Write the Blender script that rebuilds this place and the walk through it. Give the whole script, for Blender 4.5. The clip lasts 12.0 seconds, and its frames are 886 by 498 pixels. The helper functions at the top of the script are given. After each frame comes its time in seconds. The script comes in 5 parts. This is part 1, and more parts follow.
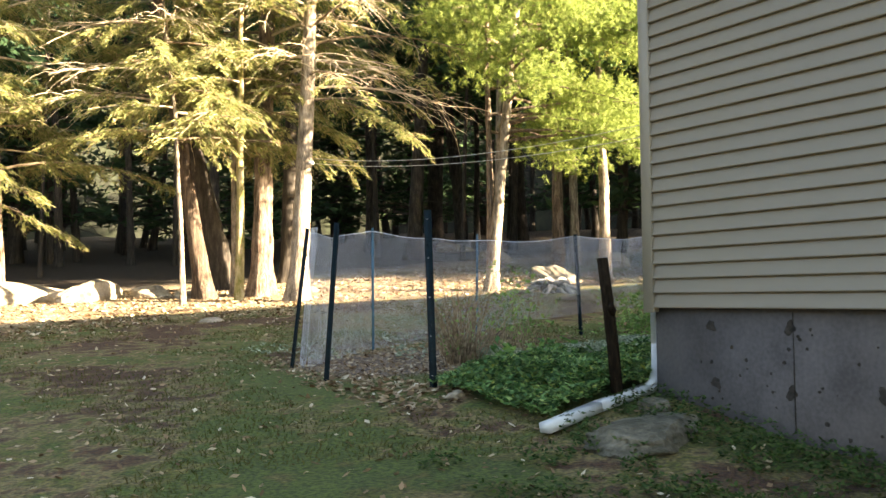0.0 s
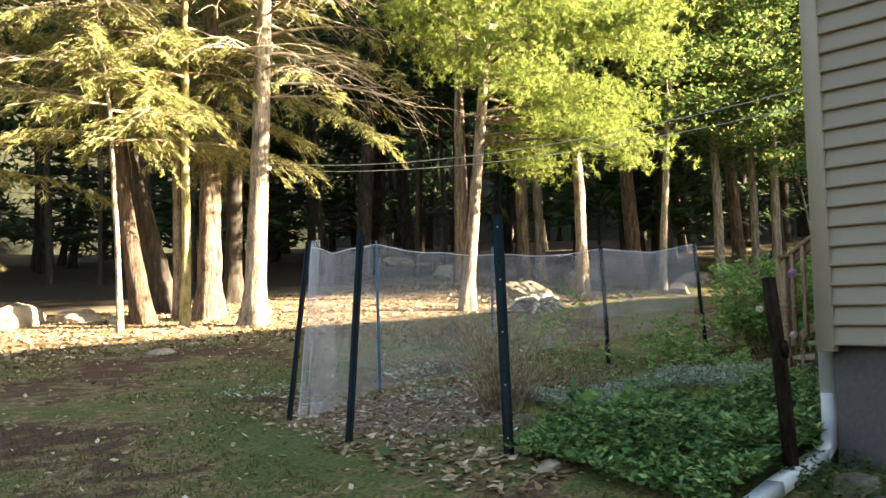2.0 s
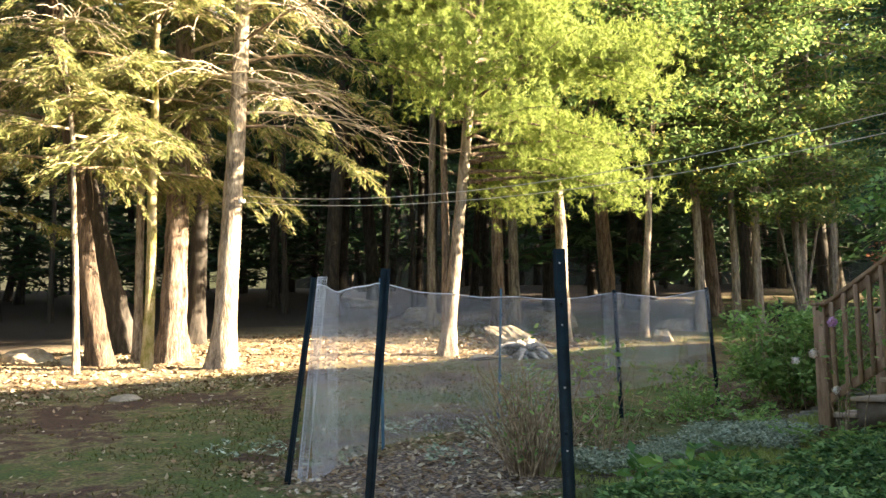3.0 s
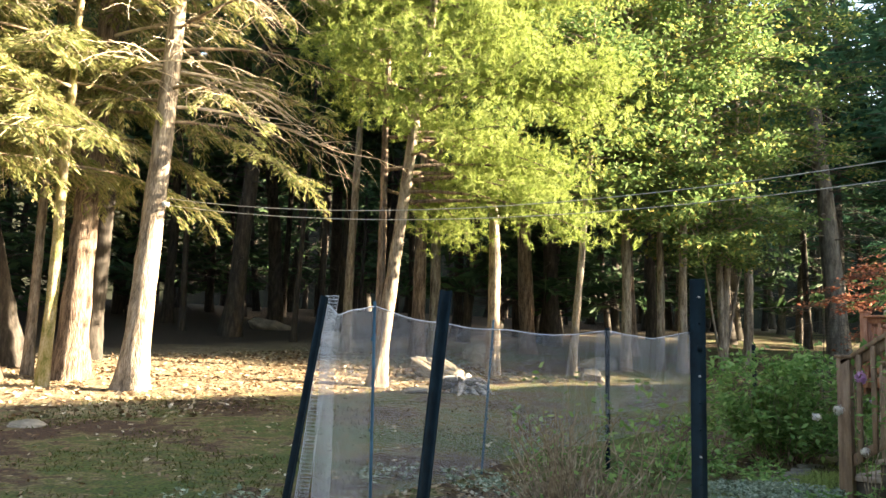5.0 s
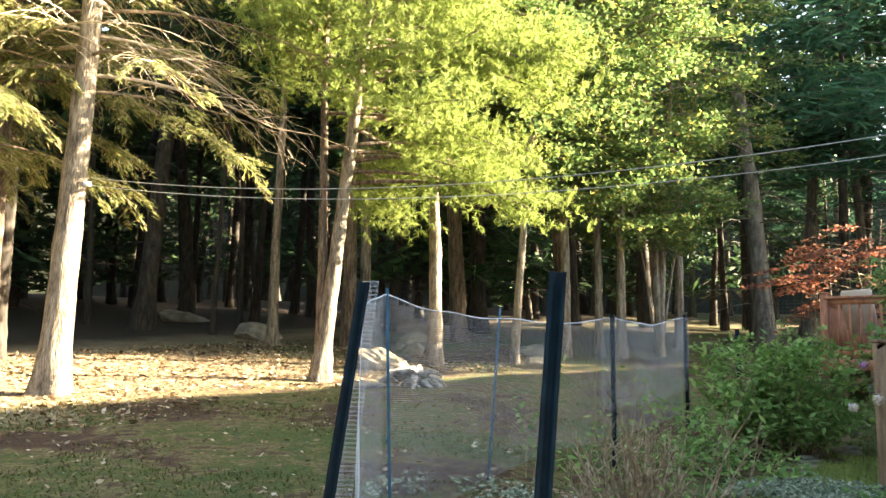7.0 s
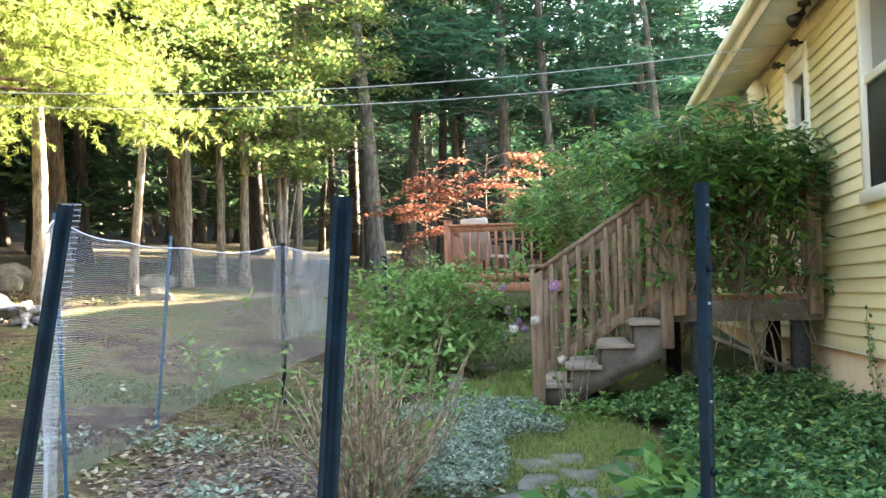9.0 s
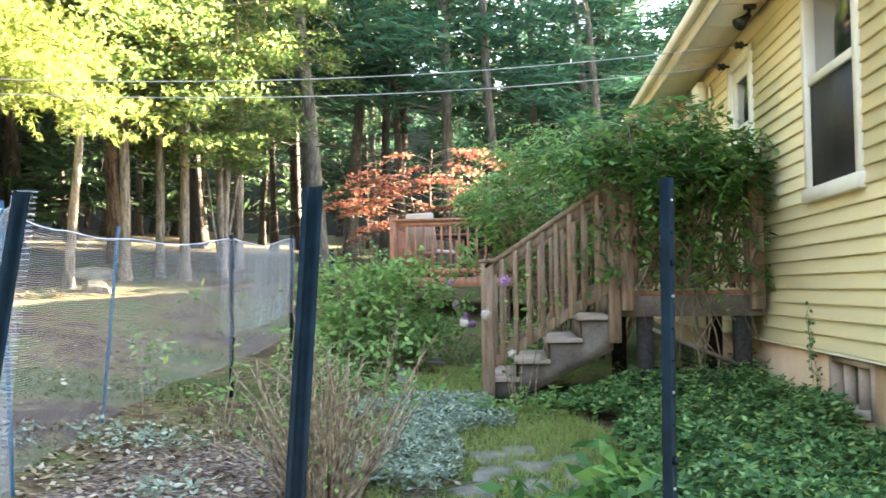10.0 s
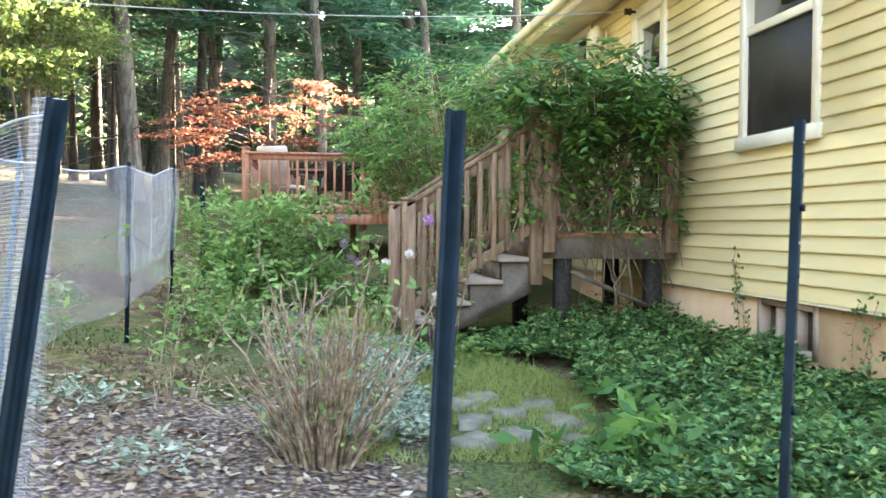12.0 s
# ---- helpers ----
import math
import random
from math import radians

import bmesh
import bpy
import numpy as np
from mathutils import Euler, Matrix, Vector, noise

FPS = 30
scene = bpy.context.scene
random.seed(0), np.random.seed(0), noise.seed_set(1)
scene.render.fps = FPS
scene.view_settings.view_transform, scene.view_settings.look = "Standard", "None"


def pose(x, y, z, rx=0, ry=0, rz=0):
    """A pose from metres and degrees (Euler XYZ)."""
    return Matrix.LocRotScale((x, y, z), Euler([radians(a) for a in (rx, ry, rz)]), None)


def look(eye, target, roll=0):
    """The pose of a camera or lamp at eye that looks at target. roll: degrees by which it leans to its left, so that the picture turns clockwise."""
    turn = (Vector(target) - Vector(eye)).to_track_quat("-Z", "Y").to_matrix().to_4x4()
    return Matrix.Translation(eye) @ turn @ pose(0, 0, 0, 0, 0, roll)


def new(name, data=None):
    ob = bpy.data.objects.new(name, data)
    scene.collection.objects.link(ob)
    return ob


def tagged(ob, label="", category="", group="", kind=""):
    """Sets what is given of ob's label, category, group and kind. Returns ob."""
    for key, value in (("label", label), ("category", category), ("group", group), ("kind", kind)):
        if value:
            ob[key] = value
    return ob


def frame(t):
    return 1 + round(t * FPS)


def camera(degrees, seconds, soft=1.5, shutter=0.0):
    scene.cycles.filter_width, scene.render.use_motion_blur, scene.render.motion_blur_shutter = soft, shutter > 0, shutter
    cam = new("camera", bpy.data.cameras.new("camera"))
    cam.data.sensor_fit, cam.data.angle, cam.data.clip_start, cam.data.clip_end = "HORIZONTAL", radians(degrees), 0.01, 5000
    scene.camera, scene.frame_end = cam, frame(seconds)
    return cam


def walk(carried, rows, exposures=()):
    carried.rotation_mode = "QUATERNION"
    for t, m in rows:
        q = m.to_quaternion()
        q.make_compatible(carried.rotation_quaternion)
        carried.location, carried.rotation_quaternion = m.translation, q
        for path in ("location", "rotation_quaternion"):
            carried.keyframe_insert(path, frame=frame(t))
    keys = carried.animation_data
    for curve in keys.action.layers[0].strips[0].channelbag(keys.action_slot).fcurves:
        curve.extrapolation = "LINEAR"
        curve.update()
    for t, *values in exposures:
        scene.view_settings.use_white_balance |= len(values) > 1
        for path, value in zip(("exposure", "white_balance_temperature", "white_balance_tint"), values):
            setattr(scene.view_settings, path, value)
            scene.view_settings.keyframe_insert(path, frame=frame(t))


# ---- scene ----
cam = camera(52.7, 12.0, shutter=0.25)
PATH = [
    (0, (0.01, -0.046, 1.298), (1.126, 1.611, 1.405), -0.5),
    (0.5, (0.027, 0.463, 1.301), (1.193, 2.084, 1.412), -0.4),
    (1, (0.092, 0.964, 1.362), (1.29, 2.56, 1.494), -0.9),
    (1.5, (0.211, 1.459, 1.404), (1.431, 3.038, 1.54), -1.3),
    (2, (0.291, 1.935, 1.432), (1.544, 3.488, 1.567), -1.3),
    (2.5, (0.304, 2.387, 1.464), (1.588, 3.903, 1.693), -0.6),
    (3, (0.43, 2.868, 1.472), (1.758, 4.347, 1.701), -0.5),
    (5, (0.516, 4.233, 1.544), (2.016, 5.524, 1.835), 2.2),
    (5.5, (0.602, 4.548, 1.551), (2.132, 5.802, 1.847), 1.9),
    (6, (0.669, 4.835, 1.586), (2.244, 6.03, 1.886), 1.3),
    (6.5, (0.722, 5.151, 1.606), (2.336, 6.294, 1.901), 1.0),
    (7, (0.761, 5.396, 1.597), (2.399, 6.511, 1.866), 0.8),
    (7.5, (0.785, 5.662, 1.609), (2.526, 6.613, 1.865), -0.1),
    (7.7, (0.874, 5.775, 1.635), (2.714, 6.526, 1.857), -0.6),
    (9.3, (0.924, 6.124, 1.634), (2.902, 6.399, 1.737), -0.9),
    (9.5, (0.896, 6.146, 1.63), (2.878, 6.394, 1.732), -0.8),
    (10, (0.906, 6.184, 1.623), (2.897, 6.354, 1.716), -0.7),
    (10.5, (0.93, 6.299, 1.622), (2.928, 6.256, 1.707), 1.8),
    (11, (1.092, 6.498, 1.6), (3.089, 6.395, 1.653), 1.3),
    (11.2, (1.142, 6.628, 1.599), (3.135, 6.472, 1.596), 1.6),
    (11.5, (1.171, 6.8, 1.6), (3.158, 6.574, 1.562), 1.0),
    (12, (1.243, 7.159, 1.635), (3.222, 6.871, 1.588), 0.4),
]
walk(cam, [(t, look(eye, target, roll)) for t, eye, target, roll in PATH], [(0, 3.8, 8400, 13), (0.5, 3.66, 8400, 13), (1.5, 3.42, 8500, 13), (2, 3.7, 8400, 13), (3, 3.62, 8200, 13), (5, 3.65, 8000, 12), (5.5, 3.95, 8000, 11), (6, 3.5, 8000, 11), (6.5, 3.55, 8100, 12), (7, 3.92, 8000, 10), (7.7, 3.85, 8000, 9), (9.3, 4.91, 7500, 14), (10, 4.96, 7500, 14), (11, 5.21, 7500, 15), (12, 5.26, 7500, 16)])

# ---- light ----
SUN_TO = Vector((0.68, -0.74, math.tan(radians(15.0)))).normalized()
world = bpy.data.worlds.new("world")
scene.world = world
world.use_nodes = True
_wn = world.node_tree.nodes
_sky = _wn.new("ShaderNodeTexSky")
_sky.sky_type, _sky.sun_disc = "NISHITA", False
_sky.sun_elevation, _sky.sun_rotation = radians(15.0), radians(137.4)
world.node_tree.links.new(_sky.outputs[0], _wn["Background"].inputs[0])
_wn["Background"].inputs[1].default_value = 0.065
sun_data = bpy.data.lights.new("sun", "SUN")
sun_data.energy, sun_data.angle, sun_data.color = 5.0, radians(0.55), (1.0, 0.9, 0.72)
sun_ob = new("sun", sun_data)
sun_ob.matrix_world = look(SUN_TO * 60, (0, 0, 0))


# ---- the lie of the land ----
def ground(x, y):
    """Height of the ground: a lawn that climbs to the woods, steeper among the trees, banked up along the house."""
    s = 0.69 * x + 0.72 * y
    k = max(-12.0, min(s, 60.0)) / s if abs(s) > 1e-6 else 1.0
    z = -0.02 + (0.055 * x + 0.057 * y) * k
    z += 0.03 * max(0.0, min(s, 60.0) - 20.0)
    if x > 2.5:
        z += 0.13 * math.exp(-((y - 4.1) / 0.75) ** 2) * min(1.0, max(0.0, (x - 3.4) / 1.1))
    z += 0.09 * math.exp(-((x - 4.1) / 0.9) ** 2 - ((y - 5.5) / 0.9) ** 2)
    d = math.exp(-((x - 9.5) / 3.0) ** 2 - ((y - 8.6) / 2.6) ** 2)
    return z - 0.14 * d + 0.03 * noise.noise((x * 0.45, y * 0.45, 3.0)) + 0.012 * noise.noise((x * 1.7, y * 1.7, 8.0))


# ---- materials ----
def material(name):
    m = bpy.data.materials.new(name)
    m.use_nodes = True
    return m, m.node_tree.nodes, m.node_tree.links, m.node_tree.nodes["Principled BSDF"]


def ramp(nodes, stops):
    r = nodes.new("ShaderNodeValToRGB")
    e = r.color_ramp.elements
    while len(e) < len(stops):
        e.new(0.5)
    for el, (p, c) in zip(e, stops):
        el.position, el.color = p, (*c, 1)
    return r


def surface(name, low, mid, high, scale=8.0, rough=0.8, bump=0.3, grain=60.0, stretch=(1, 1, 1), metal=0.0, per_object=0.0, stain=0.35, depth=0.01, gloss=0.5):
    """A surface with variation at two sizes, fine relief and uneven gloss."""
    m, n, l, b = material(name)
    tc, mp = n.new("ShaderNodeTexCoord"), n.new("ShaderNodeMapping")
    mp.inputs["Scale"].default_value = stretch
    l.new(tc.outputs["Object"], mp.inputs[0])
    big, fine = n.new("ShaderNodeTexNoise"), n.new("ShaderNodeTexNoise")
    big.inputs["Scale"].default_value, big.inputs["Detail"].default_value = scale, 6
    fine.inputs["Scale"].default_value, fine.inputs["Detail"].default_value = grain, 3
    for t in (big, fine):
        l.new(mp.outputs[0], t.inputs["Vector"])
    r = ramp(n, [(0.3, low), (0.5, mid), (0.72, high)])
    mix = n.new("ShaderNodeMath")
    mix.operation = "MULTIPLY_ADD"
    l.new(fine.outputs[0], mix.inputs[0])
    mix.inputs[1].default_value = stain
    sub = n.new("ShaderNodeMath")
    sub.operation = "SUBTRACT"
    l.new(big.outputs[0], sub.inputs[0])
    sub.inputs[1].default_value = stain / 2
    l.new(sub.outputs[0], mix.inputs[2])
    l.new(mix.outputs[0], r.inputs[0])
    col = r.outputs[0]
    if per_object:
        oi, hsv, mr = n.new("ShaderNodeObjectInfo"), n.new("ShaderNodeHueSaturation"), n.new("ShaderNodeMapRange")
        l.new(oi.outputs["Random"], mr.inputs[0])
        mr.inputs[3].default_value, mr.inputs[4].default_value = 1 - per_object, 1 + per_object
        l.new(mr.outputs[0], hsv.inputs["Value"])
        l.new(col, hsv.inputs["Color"])
        col = hsv.outputs[0]
    l.new(col, b.inputs["Base Color"])
    b.inputs["Metallic"].default_value, b.inputs["Specular IOR Level"].default_value = metal, gloss
    rr = n.new("ShaderNodeMapRange")
    rr.inputs[3].default_value, rr.inputs[4].default_value = rough - 0.12, min(1, rough + 0.12)
    l.new(fine.outputs[0], rr.inputs[0])
    l.new(rr.outputs[0], b.inputs["Roughness"])
    bp = n.new("ShaderNodeBump")
    bp.inputs["Strength"].default_value, bp.inputs["Distance"].default_value = bump, depth
    l.new(mix.outputs[0], bp.inputs["Height"])
    l.new(bp.outputs[0], b.inputs["Normal"])
    return m


def foliage(name, stops, through_light=0.4, rough=0.55):
    """Leaves: each its own shade, with light passing through."""
    m, n, l, b = material(name)
    geo = n.new("ShaderNodeNewGeometry")
    r = ramp(n, stops)
    l.new(geo.outputs["Random Per Island"], r.inputs[0])
    l.new(r.outputs[0], b.inputs["Base Color"])
    b.inputs["Roughness"].default_value, b.inputs["Specular IOR Level"].default_value = rough + 0.1, 0.2
    tr, mx = n.new("ShaderNodeBsdfTranslucent"), n.new("ShaderNodeMixShader")
    l.new(r.outputs[0], tr.inputs[0])
    mx.inputs[0].default_value = through_light
    l.new(b.outputs[0], mx.inputs[1])
    l.new(tr.outputs[0], mx.inputs[2])
    l.new(mx.outputs[0], n["Material Output"].inputs[0])
    return m


def ground_material():
    """Mossy thin lawn, leaf litter under the trees, mulch in the bed: patches with ragged edges. Shade is painted in
    near the house and deep in the woods.
    """
    m, n, l, b = material("lawn_and_litter")
    tc, sp = n.new("ShaderNodeTexCoord"), n.new("ShaderNodeSeparateXYZ")
    l.new(tc.outputs["Object"], sp.inputs[0])

    def tex(scale, detail=5):
        t = n.new("ShaderNodeTexNoise")
        t.inputs["Scale"].default_value, t.inputs["Detail"].default_value = scale, detail
        l.new(tc.outputs["Object"], t.inputs["Vector"])
        return t.outputs[0]

    def math_node(op, a, c, clamp=False):
        k = n.new("ShaderNodeMath")
        k.operation, k.use_clamp = op, clamp
        for i, v in enumerate((a, c)):
            if isinstance(v, (int, float)):
                k.inputs[i].default_value = v
            else:
                l.new(v, k.inputs[i])
        return k.outputs[0]

    def blend(f, a, c):
        k = n.new("ShaderNodeMix")
        k.data_type = "RGBA"
        l.new(f, k.inputs[0])
        l.new(a, k.inputs[6])
        l.new(c, k.inputs[7])
        return k.outputs[2]

    broad, mid, fine = tex(0.7, 5), tex(5.0, 6), tex(38.0, 5)
    tone = math_node("ADD", math_node("MULTIPLY", broad, 0.6), math_node("MULTIPLY", mid, 0.4))
    mossy = math_node("MULTIPLY", math_node("MULTIPLY", math_node("SUBTRACT", sp.outputs[0], 1.8), 0.6, True), math_node("MULTIPLY", math_node("SUBTRACT", 9.0, sp.outputs[1]), 0.4, True))
    tone = math_node("ADD", tone, math_node("MULTIPLY", mossy, 0.06))
    grass = ramp(n, [(0.425, (0.055, 0.024, 0.013)), (0.46, (0.085, 0.052, 0.025)), (0.49, (0.155, 0.125, 0.055)), (0.52, (0.095, 0.09, 0.024)), (0.57, (0.055, 0.082, 0.014))])
    l.new(tone, grass.inputs[0])
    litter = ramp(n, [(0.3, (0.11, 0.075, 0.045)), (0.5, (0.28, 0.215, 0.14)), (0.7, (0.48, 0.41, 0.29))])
    l.new(math_node("ADD", math_node("MULTIPLY", fine, 0.6), math_node("MULTIPLY", mid, 0.4)), litter.inputs[0])
    mulch = ramp(n, [(0.3, (0.035, 0.024, 0.019)), (0.5, (0.12, 0.085, 0.07)), (0.72, (0.31, 0.24, 0.2))])
    l.new(fine, mulch.inputs[0])
    slope = math_node("ADD", math_node("MULTIPLY", sp.outputs[0], -0.05), sp.outputs[1])
    edge = math_node("ADD", math_node("SUBTRACT", slope, 13.6), math_node("MULTIPLY", math_node("SUBTRACT", broad, 0.5), 9.0))
    woods = math_node("MULTIPLY", edge, 0.6, True)
    far = math_node("MULTIPLY", math_node("SUBTRACT", sp.outputs[0], 15.0), -0.35, True)
    deep = math_node("MULTIPLY", math_node("SUBTRACT", slope, 19.0), 0.4, True)
    woods = math_node("MULTIPLY", woods, math_node("MAXIMUM", far, deep))
    # litter again, darkened behind the sunlit strip to paint the woodland shade
    shaded_litter = ramp(n, [(0.35, (0.014, 0.009, 0.006)), (0.55, (0.035, 0.022, 0.014)), (0.72, (0.08, 0.05, 0.03))])
    l.new(fine, shaded_litter.inputs[0])
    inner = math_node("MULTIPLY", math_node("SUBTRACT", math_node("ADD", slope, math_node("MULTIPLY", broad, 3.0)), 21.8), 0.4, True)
    col = blend(inner, blend(woods, grass.outputs[0], litter.outputs[0]), shaded_litter.outputs[0])
    # darker lawn ramp towards the house: dimness painted into the ground colour
    shaded_lawn = ramp(n, [(0.40, (0.016, 0.008, 0.005)), (0.46, (0.03, 0.018, 0.009)), (0.5, (0.05, 0.042, 0.018)), (0.54, (0.03, 0.045, 0.009)), (0.6, (0.055, 0.085, 0.02))])
    l.new(tone, shaded_lawn.inputs[0])
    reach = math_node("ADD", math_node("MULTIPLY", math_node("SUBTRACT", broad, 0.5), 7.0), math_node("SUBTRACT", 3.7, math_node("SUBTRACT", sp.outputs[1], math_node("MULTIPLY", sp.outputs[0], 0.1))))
    col = blend(math_node("MULTIPLY", reach, 0.7, True), col, shaded_lawn.outputs[0])
    bx = math_node("SUBTRACT", 1.35, math_node("ABSOLUTE", math_node("SUBTRACT", sp.outputs[0], 4.95), 0))
    by = math_node("SUBTRACT", 1.0, math_node("ABSOLUTE", math_node("SUBTRACT", sp.outputs[1], 7.55), 0))
    bed = math_node("ADD", math_node("MINIMUM", bx, by), math_node("MULTIPLY", math_node("SUBTRACT", mid, 0.5), 1.2))
    col = blend(math_node("MULTIPLY", bed, 4.0, True), col, mulch.outputs[0])
    speck = ramp(n, [(0.36, (0.45, 0.45, 0.45)), (0.5, (0.95, 0.95, 0.95)), (0.66, (1.5, 1.4, 1.25))])
    l.new(fine, speck.inputs[0])
    mul = n.new("ShaderNodeMix")
    mul.data_type, mul.blend_type = "RGBA", "MULTIPLY"
    mul.inputs[0].default_value = 1.0
    l.new(col, mul.inputs[6])
    l.new(speck.outputs[0], mul.inputs[7])
    l.new(mul.outputs[2], b.inputs["Base Color"])
    b.inputs["Roughness"].default_value = 0.95
    bp = n.new("ShaderNodeBump")
    bp.inputs["Strength"].default_value, bp.inputs["Distance"].default_value = 0.8, 0.03
    l.new(fine, bp.inputs["Height"])
    l.new(bp.outputs[0], b.inputs["Normal"])
    return m


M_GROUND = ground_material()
# gable copy of the yellow siding and its trim, shade mixed into the colour
M_GABLE_SHADE = surface("shaded_gable_vinyl", (0.19, 0.163, 0.128), (0.215, 0.187, 0.148), (0.236, 0.207, 0.166), 2.0, 0.5, 0.05, 30, (0.3, 1, 1), stain=0.12)
M_GABLE_TRIM_SHADE = surface("shaded_gable_trim", (0.21, 0.188, 0.152), (0.225, 0.203, 0.168), (0.245, 0.222, 0.185), 2.0, 0.5, 0.05, 30, stain=0.12)
M_YELLOW = surface("yellow_vinyl", (0.64, 0.53, 0.29), (0.72, 0.615, 0.37), (0.77, 0.67, 0.43), 1.6, 0.5, 0.05, 26, (0.4, 1, 1.6), stain=0.16)
M_CREAM = surface("cream_painted_trim", (0.62, 0.55, 0.38), (0.72, 0.66, 0.50), (0.76, 0.71, 0.56), 3.0, 0.5, 0.1, 40, stain=0.2)
M_SOFFIT = surface("soffit_paint", (0.60, 0.55, 0.42), (0.68, 0.63, 0.50), (0.72, 0.68, 0.55), 2.0, 0.6, 0.05, 30, stain=0.15)
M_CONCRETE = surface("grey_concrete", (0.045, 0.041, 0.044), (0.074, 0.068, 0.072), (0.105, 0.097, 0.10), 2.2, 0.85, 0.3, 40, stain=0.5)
# rust marks on the concrete; also the painted shade of the landing posts
M_STAIN_SHADE = surface("rust_stain_and_underside_shade", (0.012, 0.01, 0.009), (0.028, 0.023, 0.021), (0.05, 0.042, 0.038), 30, 0.9, 0.2, 90)
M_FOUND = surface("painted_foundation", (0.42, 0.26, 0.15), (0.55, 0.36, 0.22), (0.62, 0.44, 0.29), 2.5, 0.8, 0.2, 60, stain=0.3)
M_SHINGLE = surface("roof_shingle", (0.06, 0.055, 0.05), (0.10, 0.09, 0.08), (0.15, 0.13, 0.12), 6, 0.9, 0.5, 80)
M_WOOD = surface("stained_deck_wood", (0.14, 0.08, 0.05), (0.245, 0.152, 0.10), (0.33, 0.22, 0.15), 5, 0.7, 0.3, 40, (6, 6, 0.8), per_object=0.18)
M_DECKRED = surface("red_stained_wood", (0.23, 0.085, 0.05), (0.34, 0.14, 0.085), (0.42, 0.2, 0.13), 5, 0.65, 0.25, 40, (4, 4, 1), per_object=0.15)
M_GREYWOOD = surface("weathered_step", (0.22, 0.17, 0.13), (0.33, 0.26, 0.2), (0.42, 0.34, 0.27), 6, 0.8, 0.3, 50, (1, 5, 5), per_object=0.1)
M_STAKE = surface("rotten_stake", (0.006, 0.005, 0.004), (0.015, 0.011, 0.008), (0.03, 0.022, 0.015), 12, 0.95, 0.6, 60, (4, 4, 1), gloss=0.05)
M_POST = surface("green_enamel_post", (0.002, 0.006, 0.009), (0.003, 0.011, 0.017), (0.006, 0.018, 0.027), 9, 0.55, 0.1, 60, per_object=0.1, gloss=0.12)
M_BLUEPOST = surface("blue_enamel_post", (0.02, 0.075, 0.12), (0.035, 0.11, 0.175), (0.05, 0.15, 0.23), 9, 0.5, 0.1, 60, gloss=0.2)
M_ROCK = surface("field_stone", (0.14, 0.12, 0.095), (0.25, 0.215, 0.17), (0.36, 0.315, 0.255), 3.0, 0.9, 0.7, 26, per_object=0.12)
M_HOUSEROCK = surface("mossy_grey_stone", (0.025, 0.027, 0.016), (0.085, 0.08, 0.06), (0.18, 0.165, 0.13), 5.0, 0.9, 1.0, 30, stain=0.5, depth=0.04)
M_FLAG = surface("flagstone", (0.10, 0.092, 0.07), (0.19, 0.17, 0.135), (0.29, 0.265, 0.215), 5.0, 0.85, 0.5, 40, per_object=0.15)
M_BARK = surface("hemlock_bark", (0.04, 0.026, 0.018), (0.15, 0.105, 0.078), (0.27, 0.21, 0.165), 6, 0.9, 1.0, 24, (3.0, 3.0, 0.45), stain=0.6, depth=0.03)
# hemlock bark at about half tone, for a trunk standing in shadow
M_BARK_SHADED = surface("shaded_hemlock_bark", (0.025, 0.016, 0.011), (0.075, 0.05, 0.035), (0.14, 0.10, 0.075), 6, 0.9, 1.0, 24, (3.0, 3.0, 0.45), stain=0.6, depth=0.03)
M_GREYBARK = surface("grey_pine_bark", (0.05, 0.043, 0.037), (0.12, 0.105, 0.09), (0.21, 0.19, 0.165), 6, 0.95, 0.9, 30, (2.6, 2.6, 0.5), stain=0.5)
M_PALEBARK = surface("pale_bark", (0.065, 0.048, 0.035), (0.21, 0.17, 0.133), (0.37, 0.315, 0.26), 6, 0.85, 1.0, 26, (2.4, 2.4, 0.5), stain=0.6, depth=0.025)
M_MOSSBARK = surface("mossy_bark", (0.10, 0.10, 0.015), (0.24, 0.20, 0.09), (0.40, 0.33, 0.24), 4, 0.9, 1.0, 30, (2, 2, 0.9), stain=0.5, depth=0.02)
# bark set below its natural tone, so the colour carries the wood's shade
M_SHADEBARK = surface("shaded_woodland_bark", (0.016, 0.013, 0.011), (0.04, 0.033, 0.028), (0.085, 0.07, 0.06), 6, 0.95, 0.9, 30, (2.6, 2.6, 0.5), stain=0.5)
M_LIMB = surface("bare_limb", (0.30, 0.24, 0.17), (0.48, 0.40, 0.31), (0.6, 0.52, 0.42), 12, 0.85, 0.3, 60)
M_TWIG = surface("brown_twig", (0.09, 0.062, 0.04), (0.17, 0.125, 0.085), (0.27, 0.21, 0.15), 14, 0.9, 0.3, 60)
M_DEADWOOD = surface("silvered_deadwood", (0.10, 0.09, 0.085), (0.30, 0.28, 0.27), (0.5, 0.48, 0.46), 14, 0.9, 0.8, 50, (1, 1, 3))
M_STEM = surface("dry_stem", (0.10, 0.068, 0.045), (0.28, 0.20, 0.135), (0.52, 0.42, 0.31), 20, 0.8, 0.2, 70)
M_HEMLOCK = foliage("hemlock_needles", [(0.0, (0.12, 0.15, 0.05)), (0.5, (0.235, 0.255, 0.10)), (0.82, (0.33, 0.325, 0.145)), (1.0, (0.38, 0.28, 0.17))], 0.5)
M_PINE = foliage("pine_needles", [(0.0, (0.125, 0.19, 0.043)), (0.5, (0.215, 0.28, 0.075)), (1.0, (0.33, 0.38, 0.135))], 0.5)
